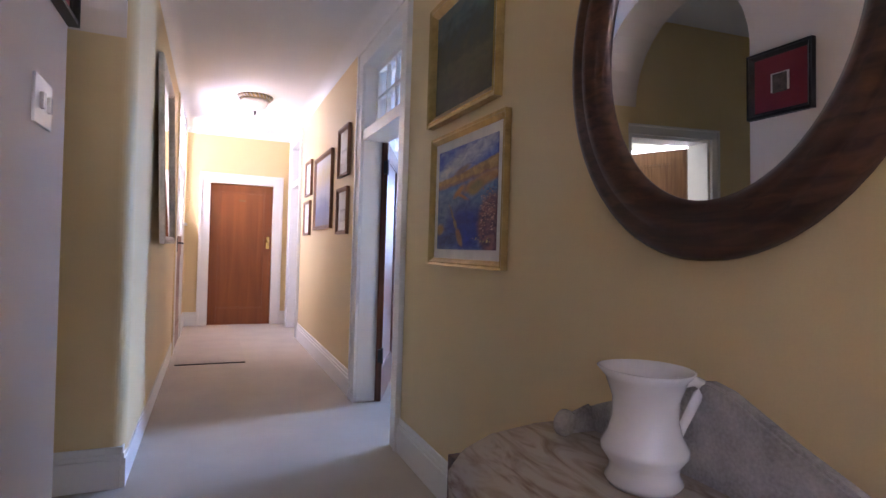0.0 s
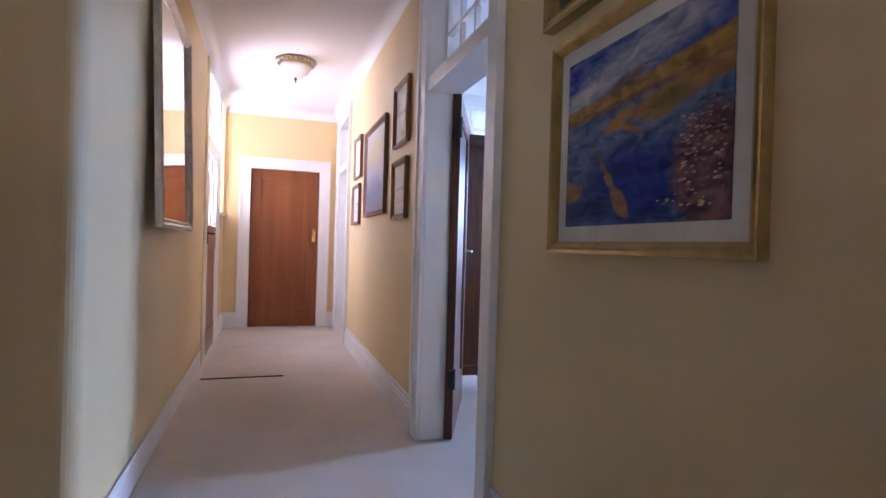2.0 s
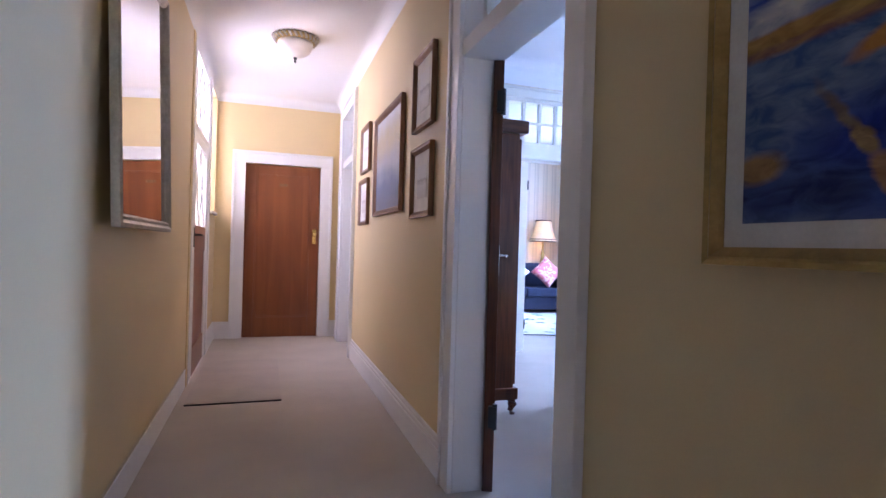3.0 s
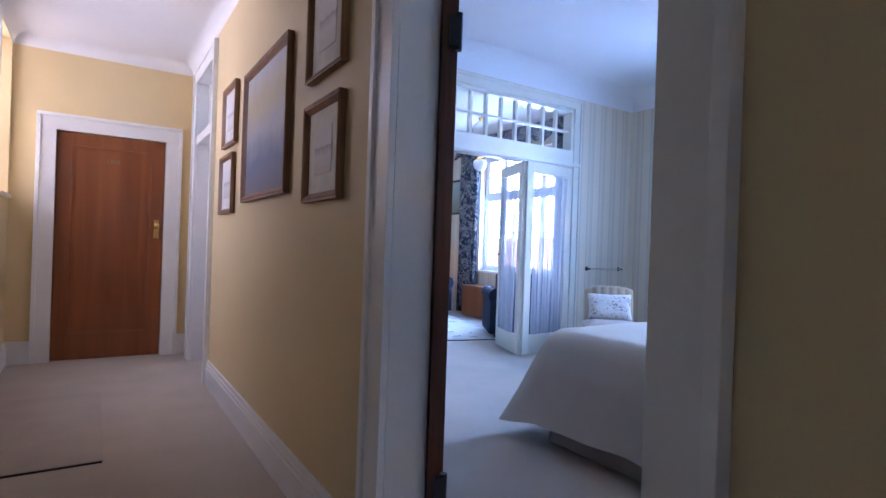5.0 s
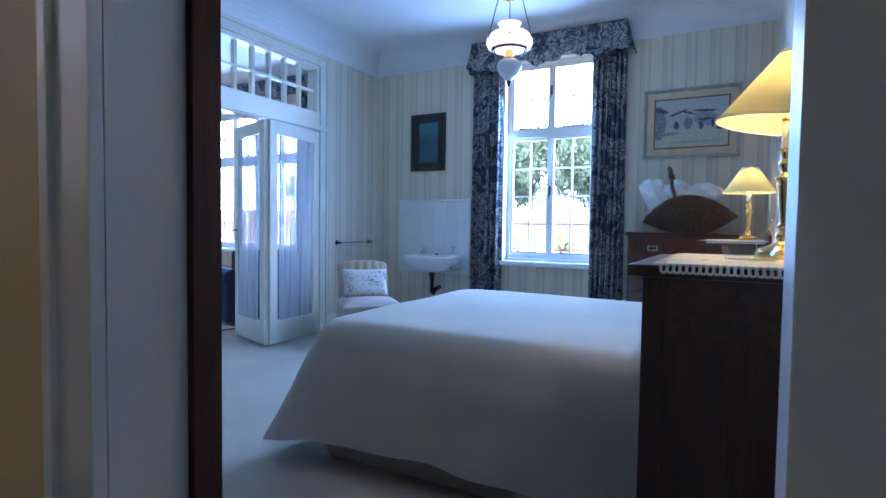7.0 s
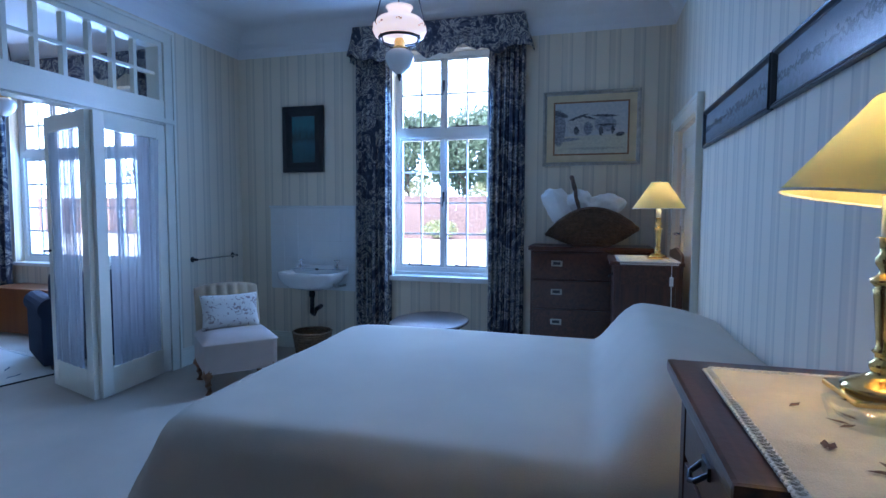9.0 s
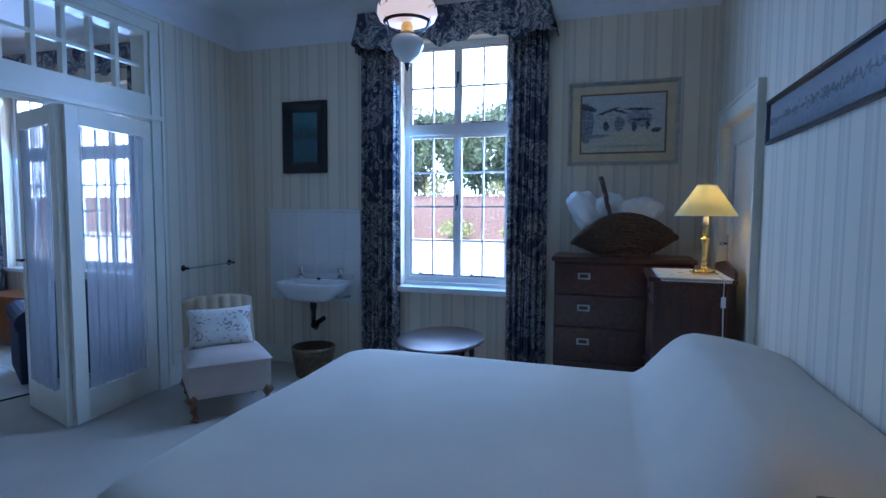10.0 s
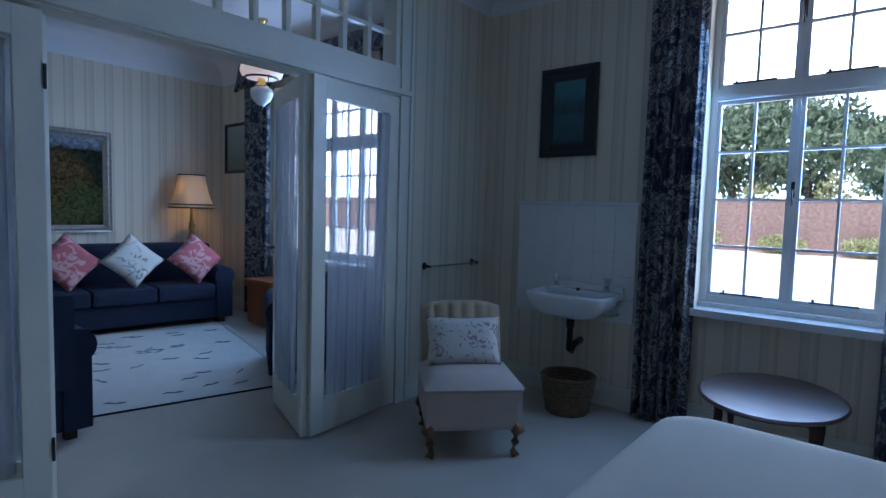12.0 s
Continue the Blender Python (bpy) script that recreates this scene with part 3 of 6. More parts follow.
def canvas(name, ground, layers, warp=0.05, rough=0.5, brush=(9, 9, 16)):
    """A painted picture: shapes laid over a ground, their edges and tones broken by brush strokes.
    u runs across and v up, both 0 to 1. Shapes: ("under", a, b, c) below a + b u + c u2; ("oval", u, v, ru, rv, turn)."""
    m = material(name, (0.5, 0.5, 0.5), rough, bump=0.03, fine=150, spec=0.12)
    n, l = m.node_tree.nodes, m.node_tree.links

    def op(kind, a, b=None, c=None):
        x = n.new("ShaderNodeMath")
        x.operation = kind
        for i, q in enumerate((a, b, c)):
            if q is None:
                continue
            if isinstance(q, (int, float)):
                x.inputs[i].default_value = q
            else:
                l.new(q, x.inputs[i])
        return x.outputs[0]

    tc, mp = n.new("ShaderNodeTexCoord"), n.new("ShaderNodeMapping")
    mp.inputs["Scale"].default_value = brush
    l.new(tc.outputs["Generated"], mp.inputs[0])
    no = n.new("ShaderNodeTexNoise")
    no.inputs["Scale"].default_value, no.inputs["Detail"].default_value, no.inputs["Distortion"].default_value = 1.0, 7, 0.8
    l.new(mp.outputs[0], no.inputs["Vector"])
    stroke = no.outputs[0]
    sp, sn = n.new("ShaderNodeSeparateXYZ"), n.new("ShaderNodeSeparateXYZ")
    l.new(tc.outputs["Generated"], sp.inputs[0])
    l.new(no.outputs["Color"], sn.inputs[0])
    u = op("ADD", sp.outputs[0], op("MULTIPLY", op("SUBTRACT", sn.outputs[0], 0.5), warp * 2))
    v = op("ADD", sp.outputs[2], op("MULTIPLY", op("SUBTRACT", sn.outputs[1], 0.5), warp * 2))
    tone = n.new("ShaderNodeMapRange")
    tone.inputs[1].default_value, tone.inputs[2].default_value = 0.34, 0.66
    l.new(stroke, tone.inputs[0])

    def two(a, b, factor):
        x = n.new("ShaderNodeMix")
        x.data_type = "RGBA"
        for s, q in ((0, factor), (6, a), (7, b)):
            if isinstance(q, tuple):
                x.inputs[s].default_value = (*q, 1)
            else:
                l.new(q, x.inputs[s])
        return x.outputs[2]

    col = two(ground[0], ground[1], tone.outputs[0])
    for shape, dark, light, soft in layers:
        if shape[0] == "under":
            d = op("SUBTRACT", op("ADD", op("MULTIPLY_ADD", u, shape[2], shape[1]), op("MULTIPLY", op("MULTIPLY", u, u), shape[3])), v)
        else:
            _, cu, cv, ru, rv, turn = shape
            c, s = math.cos(turn), math.sin(turn)
            du, dv = op("SUBTRACT", u, cu), op("SUBTRACT", v, cv)
            p = op("DIVIDE", op("ADD", op("MULTIPLY", du, c), op("MULTIPLY", dv, s)), ru)
            q = op("DIVIDE", op("SUBTRACT", op("MULTIPLY", dv, c), op("MULTIPLY", du, s)), rv)
            d = op("MULTIPLY", op("SUBTRACT", 1.0, op("SQRT", op("ADD", op("MULTIPLY", p, p), op("MULTIPLY", q, q)))), min(ru, rv))
        mk = n.new("ShaderNodeMapRange")
        mk.inputs[1].default_value, mk.inputs[2].default_value = -soft * 0.55, soft * 0.55
        l.new(d, mk.inputs[0])
        col = two(col, two(dark, light, tone.outputs[0]), mk.outputs[0])
    l.new(col, n["Principled BSDF"].inputs["Base Color"])
    return m


EAST, WEST, SOUTH, NORTH = -90, 90, 180, 0  # turn of a thing hung on the wall that lies that way (viewer looks there)


def on_east(x, y, z, tilt=0):
    return pose(x, y, z, tilt, 0, -90)


def glazing(parent, mat, w, h, cols, rows, m, bar=0.02, deep=0.03, rim=0.04, panes=True, pane_name="pane"):
    """A glazed sash centred on m: rim, bars and panes, local x across, y through."""
    bm = bmesh.new()
    for a, b in (((-w / 2, -deep / 2, -h / 2), (-w / 2 + rim, deep / 2, h / 2)), ((w / 2 - rim, -deep / 2, -h / 2), (w / 2, deep / 2, h / 2)), ((-w / 2 + rim, -deep / 2, -h / 2), (w / 2 - rim, deep / 2, -h / 2 + rim)), ((-w / 2 + rim, -deep / 2, h / 2 - rim), (w / 2 - rim, deep / 2, h / 2))):
        bx(bm, a, b, m, 0.002)
    part("sash", bm, mat, parent)
    iw, ih = w - 2 * rim, h - 2 * rim
    for i in range(1, cols):
        x = -iw / 2 + iw * i / cols
        boxes("glazing_bar", mat, parent, ((x - bar / 2, -deep * 0.4, -ih / 2), (x + bar / 2, deep * 0.4, ih / 2)), m=m)
    for j in range(1, rows):
        z = -ih / 2 + ih * j / rows
        boxes("glazing_bar", mat, parent, ((-iw / 2, -deep * 0.42, z - bar / 2), (iw / 2, deep * 0.42, z + bar / 2)), m=m)
    if panes:
        bm = bmesh.new()
        bx(bm, (-iw / 2, -0.002, -ih / 2), (iw / 2, 0.002, ih / 2), m)
        g = part(pane_name, bm, M["pane"], parent)
        g.visible_shadow = False


def folds(u, n, seed=0.0):
    return math.sin(u * n * 6.28318 + seed) * 0.7 + math.sin(u * n * 2.3 * 6.28318 + seed * 2.1) * 0.3


def curtain(name, label, x, y0, y1, z0, z1, mat, seed, group, parent=None, amp=0.045, n=6):
    """A hanging curtain in folds across y, gathered at the top."""
    bm = bmesh.new()

    def at(u, v):
        sway = 0.03 * math.sin(v * 3 + seed)
        return Vector((x + amp * (0.55 + 0.45 * (1 - v)) * folds(u, n, seed + v * 0.8), y0 + (y1 - y0) * u + sway * (0.5 - abs(u - 0.5)), z0 + (z1 - z0) * v))
    grid(bm, 90, 16, at)
    ob = part(name, bm, mat, parent, "" if parent else label, True)
    sol = ob.modifiers.new("cloth", "SOLIDIFY")
    sol.thickness = 0.006
    if not parent:
        tagged(ob, label, "curtain", group)
    return ob


# ---- hall: doors and openings ----
d = panel_door("door_1", "closed red-brown varnished panelled door at the hall's end", 0.875, 2.09, pose(0.3475, 9.50, 0.005), M["door"], handle="knob", knob_z=1.235)
boxes("number_plate", M["oak"], d, ((0.39, -0.003, 1.84), (0.49, 0.0, 1.87)))
c = thing("trim_end_door", "white moulded door surround", "trim", kind="structure")
casing(c, M["white"], 0.88, 2.10, 0.145, 0.03, pose(0.785, 9.48, 0))
boxes("lining", M["white"], c, ((0.325, 9.483, 0), (0.345, 9.6, 2.10)), ((1.225, 9.483, 0), (1.245, 9.6, 2.10)))
structure(boxes("closet_back", M["lilac"], None, ((0.2, 9.70, 0), (1.4, 9.75, 2.3))), "plain wall behind the end door", "wall")


def doorway(y0, y1, name, far_x=1.65):
    """White surround, lining and transom light of a doorway in the east wall of the hall."""
    w, c = y1 - y0, thing(name, "white moulded doorway with a glazed transom", "trim", kind="structure")
    casing(c, M["white"], w - 0.062, 2.63, 0.13, 0.024, pose(1.45, (y0 + y1) / 2, 0, 0, 0, -90))
    casing(c, M["cream"], w - 0.016, 2.63, 0.12, 0.02, pose(far_x, (y0 + y1) / 2, 0, 0, 0, 90))
    boxes("lining", M["white"], c, ((1.452, y0, 0), (1.54, y0 + 0.03, 2.66)), ((1.54, y0, 0), (far_x - 0.002, y0 + 0.008, 2.66)))
    boxes("lining", M["white"], c, ((1.452, y1 - 0.03, 0), (1.60, y1, 2.66)), ((1.60, y1 - 0.008, 0), (far_x - 0.002, y1, 2.66)))
    boxes("lining", M["white"], c, ((1.452, y0 + 0.03, 2.63), (far_x - 0.002, y1 - 0.03, 2.66)))
    boxes("transom_bar", M["white"], c, ((1.445, y0 + 0.03, 2.05), (far_x - 0.002, y1 - 0.03, 2.13)), bevel=0.004)
    glazing(c, M["white"], w - 0.06, 0.50, 4, 2, pose(1.56, (y0 + y1) / 2, 2.38, 0, 0, -90), 0.022, 0.035, 0.045)
    return c


doorway(4.022, 5.03, "trim_bedroom_doorway")
doorway(8.20, 9.10, "trim_far_doorway")
panel_door("door_2", "closed white painted panelled door", 0.83, 2.04, pose(1.56, 9.065, 0.005, 0, 0, -90), M["white"], knob_z=1.1)
leaf = panel_door("door_3", "dark brown varnished door standing open into the bedroom", 0.86, 2.04, pose(1.64, 4.953, 0.006, 0, 0, 66), M["leaf"], handle="chrome", knob_z=1.08, t=0.05)
for z in (0.36, 1.84):
    bm = bmesh.new()
    lathe(bm, [(0.012, z - 0.06), (0.012, z + 0.06)], 10, pose(-0.012, 0.0, 0))
    bx(bm, (-0.03, -0.006, z - 0.05), (0.0, 0.03, z + 0.05), None, 0.002)
    part("hinge", bm, M["iron"], leaf, "dark iron hinge")

# glazed front door in the west wall
fd = thing("door_4", "brown door with crossed glazing bars and white frame", "door", kind="structure")
for a, b in (((-0.02, 7.32, 0), (0.035, 7.40, 2.78)), ((-0.02, 8.42, 0), (0.035, 8.50, 2.78)), ((-0.02, 7.40, 2.70), (0.035, 8.42, 2.78)), ((-0.02, 7.40, 2.05), (0.035, 8.42, 2.12))):
    boxes("door_frame", M["white"], fd, (a, b), bevel=0.003)
boxes("casing_side", M["white"], fd, ((0.02, 8.50, 0), (0.045, 8.62, 2.80)), bevel=0.004)
boxes("casing_side", M["hall"], fd, ((0.02, 7.24, 0), (0.029, 7.32, 2.80)), bevel=0.003)
for a, b in (((0.0, 7.40, 0.02), (0.034, 7.51, 2.05)), ((0.0, 8.31, 0.02), (0.034, 8.42, 2.05)), ((0.0, 7.51, 0.02), (0.034, 8.31, 0.26)), ((0.0, 7.51, 1.05), (0.034, 8.31, 1.28)), ((0.0, 7.51, 1.97), (0.034, 8.31, 2.05)), ((0.006, 7.50, 0.25), (0.024, 8.32, 1.06))):
    boxes("door_member", M["door"] if b[2] < 1.5 else M["white"], fd, (a, b), bevel=0.003)
for z0, z1, y0, y1 in ((1.28, 1.97, 7.51, 8.31), (2.12, 2.70, 7.40, 8.42)):
    for k in range(2):
        ya, yb = y0 + (y1 - y0) * k / 2, y0 + (y1 - y0) * (k + 1) / 2
        for za, zb in ((z0, z1), (z1, z0)):
            bm = bmesh.new()
            tube(bm, [(0.012, ya, za), (0.012, yb, zb)], 0.013, 4)
            part("glazing_bar", bm, M["white"], fd)
    g = boxes("pane", M["pane"], fd, ((0.008, y0, z0), (0.012, y1, z1)))
    g.visible_shadow = False
bm = bmesh.new()
bx(bm, (0.033, 7.44, 1.10), (0.039, 7.48, 1.26), None, 0.002)
tube(bm, [(0.036, 7.46, 1.2), (0.085, 7.46, 1.2), (0.09, 7.54, 1.195)], 0.009)
part("door_handle", bm, M["iron"], fd, "dark lever handle", True)

w4 = thing("window_slit", "tall narrow hall window with white sill", "window", kind="structure")
glazing(w4, M["white"], 0.58, 1.34, 1, 2, pose(-0.22, 9.13, 2.15, 0, 0, 90), 0.02, 0.03, 0.04)
boxes("window_sill", M["white"], w4, ((-0.2, 8.82, 1.45), (0.05, 9.44, 1.478)), bevel=0.004)

# ---- hall: things on walls and ceiling ----
lamp = thing("ceiling_light", "frosted glass ceiling light with a roped gilt rim", "ceiling light", pose(0.79, 7.37, HC))
bm = bmesh.new()
lathe(bm, [(0.05, 0.0), (0.17, -0.002), (0.185, -0.02), (0.17, -0.04), (0.14, -0.05)], 36)
part("rim_plate", bm, M["gilt"], lamp, smooth=True)
bm = bmesh.new()
for k in range(26):
    a = 6.28318 * k / 26
    tube(bm, [(0.188 * math.cos(a), 0.188 * math.sin(a), -0.008), (0.165 * math.cos(a + 0.16), 0.165 * math.sin(a + 0.16), -0.045)], 0.011, 6)
part("rope_rim", bm, M["silver"], lamp, "twisted pale gilt rope", True)
bm = bmesh.new()
lathe(bm, [(0.145, -0.045), (0.142, -0.08), (0.12, -0.125), (0.08, -0.155), (0.02, -0.172), (0.0, -0.173)], 32)
part("bowl", bm, material("frosted_glass_bowl", (0.80, 0.78, 0.76), 0.35, scale=14, vary=0.05, bump=0.0), lamp, "frosted white bowl", True)
bm = bmesh.new()
lathe(bm, [(0.012, -0.165), (0.016, -0.18), (0.006, -0.195), (0.012, -0.205), (0.0, -0.222)], 12)
part("finial", bm, M["iron"], lamp, smooth=True)

hm = thing("hall_mirror", "tall mirror in a worn silver frame", "mirror", pose(0.05, 5.34, 1.815, -1.9, 0, 90))
bm = bmesh.new()
w, h = 1.07, 1.24
rings = []
for o, y in ((0, 0), (0, 0.03), (0.015, 0.036), (0.03, 0.022), (0.04, 0.03), (0.052, 0.014), (0.052, 0.004)):
    rings.append([bm.verts.new((sx * (w / 2 - o), -y, sz * (h / 2 - o))) for sx, sz in ((-1, -1), (1, -1), (1, 1), (-1, 1))])
for a, b in zip(rings, rings[1:]):
    for k in range(4):
        bm.faces.new((a[k], a[(k + 1) % 4], b[(k + 1) % 4], b[k]))
part("frame", bm, M["silver"], hm)
boxes("mirror_plate", M["mirror"], hm, ((-w / 2 + 0.045, -0.012, -h / 2 + 0.045), (w / 2 - 0.045, -0.002, h / 2 - 0.045)))

sea = canvas("seascape_paint", ((0.02, 0.05, 0.34), (0.16, 0.22, 0.48)), [
    (("oval", 0.62, 0.90, 0.42, 0.10, 0.25), (0.22, 0.24, 0.36), (0.52, 0.52, 0.56), 0.09),
    (("oval", 0.12, 0.76, 0.30, 0.06, 0.35), (0.30, 0.34, 0.44), (0.62, 0.60, 0.56), 0.06),
    (("under", 0.70, 0.06, 0.06), (0.26, 0.13, 0.04), (0.52, 0.32, 0.09), 0.014),
    (("oval", 0.45, 0.76, 0.13, 0.030, 0.25), (0.14, 0.09, 0.10), (0.30, 0.20, 0.12), 0.02),
    (("under", 0.64, 0.05, 0.02), (0.15, 0.07, 0.08), (0.36, 0.19, 0.09), 0.015),
    (("under", 0.605, 0.05, 0.04), (0.05, 0.10, 0.24), (0.20, 0.27, 0.40), 0.02),
    (("oval", 0.78, 0.62, 0.34, 0.055, 0.18), (0.34, 0.15, 0.05), (0.46, 0.26, 0.09), 0.03),
    (("oval", 0.68, 0.565, 0.12, 0.06, 0.3), (0.16, 0.13, 0.05), (0.34, 0.23, 0.07), 0.03),
    (("oval", 0.40, 0.56, 0.10, 0.032, 0.5), (0.42, 0.16, 0.04), (0.52, 0.26, 0.07), 0.02),
    (("oval", 0.46, 0.505, 0.10, 0.016, -0.35), (0.42, 0.17, 0.04), (0.52, 0.28, 0.08), 0.015),
    (("oval", 0.50, 0.20, 0.34, 0.22, 0.0), (0.008, 0.018, 0.17), (0.03, 0.06, 0.34), 0.14),
    (("oval", 0.16, 0.10, 0.26, 0.10, 0.0), (0.008, 0.015, 0.10), (0.06, 0.10, 0.26), 0.07),
    (("oval", 0.05, 0.20, 0.08, 0.055, 0.2), (0.16, 0.09, 0.05), (0.42, 0.26, 0.10), 0.03),
    (("oval", 0.98, 0.20, 0.25, 0.30, 0.25), (0.04, 0.025, 0.06), (0.30, 0.14, 0.14), 0.06),
    (("oval", 0.29, 0.345, 0.115, 0.016, -1.02), (0.10, 0.08, 0.09), (0.24, 0.18, 0.13), 0.014),
    (("oval", 0.345, 0.25, 0.055, 0.024, -1.02), (0.20, 0.13, 0.07), (0.44, 0.31, 0.14), 0.012),
    (("oval", 0.425, 0.115, 0.10, 0.042, -1.02), (0.20, 0.09, 0.05), (0.44, 0.24, 0.12), 0.014),
], 0.018)
p = picture("painting", "gilt-framed blue seascape with a bottle on the water", 0.77, 0.64, on_east(1.448, 3.10, 1.458), M["gilt"], 0.034, 0.03, sea, 0.044, "hall paintings", "painting")
rng = random.Random(5)
for col, n, box in (((0.52, 0.30, 0.24), 60, (0.17, 0.295, -0.16, -0.01)), ((0.30, 0.14, 0.12), 60, (0.15, 0.297, -0.20, 0.03)), ((0.50, 0.38, 0.14), 14, (0.10, 0.28, -0.21, -0.19))):
    bm = bmesh.new()
    for _ in range(n):
        x, z, r0 = rng.uniform(*box[:2]), rng.uniform(*box[2:]), rng.uniform(0.002, 0.005)
        bm.faces.new([bm.verts.new((x + r0 * math.cos(a) * 1.9, -0.0142 - rng.random() * 0.0006, z + r0 * math.sin(a) * 0.8)) for a in (0, 1.0, 2.2, 3.4, 4.2, 5.3)])
    tagged(part("flower_dab", bm, material("flower_dabs", col, 0.5, scale=40, vary=0.5, bump=0.02), p), kind="stuff")
land = art("dark_landscape_paint", [(0.0, (0.05, 0.045, 0.015)), (0.35, (0.10, 0.09, 0.03)), (0.5, (0.05, 0.06, 0.02)), (0.7, (0.03, 0.055, 0.045)), (0.85, (0.06, 0.10, 0.10)), (1.0, (0.12, 0.13, 0.09))], (3, 3, 5), 2.2, 0.6)
picture("painting", "gilt-framed dark green landscape painting", 0.74, 0.62, on_east(1.448, 3.165, 2.155), M["gilt"], 0.055, 0.04, land, 0, "hall paintings", "painting")
print1 = art("faded_print", [(0.0, (0.58, 0.52, 0.46)), (0.4, (0.66, 0.62, 0.58)), (0.55, (0.42, 0.38, 0.36)), (0.62, (0.68, 0.65, 0.62)), (1.0, (0.70, 0.68, 0.66))], (3, 3, 3), 3, 0.3)
misty = art("misty_blue_print", [(0.0, (0.16, 0.16, 0.20)), (0.25, (0.13, 0.17, 0.30)), (0.5, (0.38, 0.38, 0.42)), (0.75, (0.50, 0.42, 0.24)), (1.0, (0.52, 0.52, 0.56))], (2, 2, 2), 2, 0.35)
for y, z, w, h in ((5.60, 2.055, 0.41, 0.44), (5.605, 1.53, 0.41, 0.41), (7.47, 2.02, 0.42, 0.42), (7.52, 1.545, 0.43, 0.41)):
    picture("picture", "small brown-framed print with a pale mount", w, h, on_east(1.447, y, z), M["oak"], 0.035, 0.03, print1, 0.075, "hall pictures")
picture("picture", "large brown-framed misty blue and gold print", 0.92, 0.78, on_east(1.447, 6.54, 1.78), M["oak"], 0.04, 0.032, misty, 0.0, "hall pictures")

om = thing("oval_mirror", "oval mirror in a heavy turned dark wooden frame", "mirror", on_east(1.43, 1.785, 1.765, 1.5))
bm = bmesh.new()
prof = ((0.0, 0.0), (0.0, 0.03), (0.012, 0.045), (0.035, 0.052), (0.05, 0.04), (0.058, 0.044), (0.082, 0.05), (0.098, 0.036), (0.106, 0.038), (0.125, 0.026), (0.14, 0.012), (0.14, 0.004))
seg, rings = 72, []
for o, y in prof:
    rings.append([bm.verts.new(((0.475 - o) * math.cos(6.28318 * k / seg), -y, (0.56 - o) * math.sin(6.28318 * k / seg))) for k in range(seg)])
for a, b in zip(rings, rings[1:]):
    for k in range(seg):
        bm.faces.new((a[k], a[(k + 1) % seg], b[(k + 1) % seg], b[k]))
part("frame", bm, wood("oval_frame_wood", (0.035, 0.014, 0.008), (0.10, 0.042, 0.022), 0.35, axis=0), om, smooth=True)
bm = bmesh.new()
bm.faces.new([bm.verts.new((0.343 * math.cos(6.28318 * k / seg), -0.008, 0.428 * math.sin(6.28318 * k / seg))) for k in range(seg)])
r = bmesh.ops.extrude_face_region(bm, geom=bm.faces[:])
bmesh.ops.translate(bm, vec=(0, 0.005, 0), verts=[v for v in r["geom"] if isinstance(v, bmesh.types.BMVert)])
part("mirror_plate", bm, M["mirror"], om)

red = picture("picture", "dark-framed botanical print on a deep red mount", 0.32, 0.32, pose(-0.023, 2.605, 1.99, 0, 0, 90), M["black"], 0.03, 0.03, material("botanical_print", (0.66, 0.62, 0.55), 0.6, scale=14, vary=0.3), 0.085, "", "picture", material("deep_red_mount", (0.22, 0.02, 0.03), 0.8))
boxes("print_flower", material("print_ink", (0.10, 0.08, 0.06), 0.7, scale=40, vary=0.6), red, ((-0.035, -0.0145, -0.05), (0.035, -0.012, 0.04)), bevel=0.001)
sw = thing("light_switch", "white double light switch plate", "switch", pose(-0.025, 2.53, 1.55, 0, 0, 90))
boxes("plate", M["white"], sw, ((-0.075, -0.008, -0.06), (0.075, 0, 0.06)), bevel=0.004)
for x in (-0.03, 0.03):
    boxes("rocker", M["china"], sw, ((x - 0.011, -0.018, -0.02), (x + 0.011, -0.008, 0.02)), bevel=0.003)
mat_ = boxes("door_mat", material("beige_mat", (0.50, 0.44, 0.37), 0.95, scale=3, vary=0.08, bump=0.08, fine=420), None, ((0.08, 6.72, 0.001), (0.735, 8.15, 0.012)), bevel=0.004)
tagged(mat_, "thin beige carpet mat lying before the front door", "mat")
boxes("dark_edge", M["iron"], mat_, ((0.085, 6.712, 0.001), (0.73, 6.722, 0.010)))

# marble washstand with jug
ws = thing("washstand", "marble-topped washstand against the hall wall", "washstand", pose(0, 0, 0))
cloud = material("tan_marble", (0.46, 0.40, 0.33), 0.25, scale=3, vary=0.3, bump=0.004)
vn = cloud.node_tree
wv = vn.nodes.new("ShaderNodeTexNoise")
wv.inputs["Scale"].default_value, wv.inputs["Detail"].default_value, wv.inputs["Distortion"].default_value = 5, 8, 2.5
mpg = vn.nodes.new("ShaderNodeMapping")
mpg.inputs["Scale"].default_value, mpg.inputs["Rotation"].default_value = (2.2, 0.7, 1), (0, 0, 0.9)
tcm = vn.nodes.new("ShaderNodeTexCoord")
vn.links.new(tcm.outputs["Object"], mpg.inputs[0])
vn.links.new(mpg.outputs[0], wv.inputs["Vector"])
rp = vn.nodes.new("ShaderNodeValToRGB")
for e, (q, col) in zip(rp.color_ramp.elements, ((0.30, (0.26, 0.19, 0.14, 1)), (0.56, (0.48, 0.42, 0.35, 1)))):
    e.position, e.color = q, col
vn.links.new(wv.outputs[0], rp.inputs[0])
vn.links.new(rp.outputs[0], vn.nodes["Principled BSDF"].inputs["Base Color"])
bm = bmesh.new()
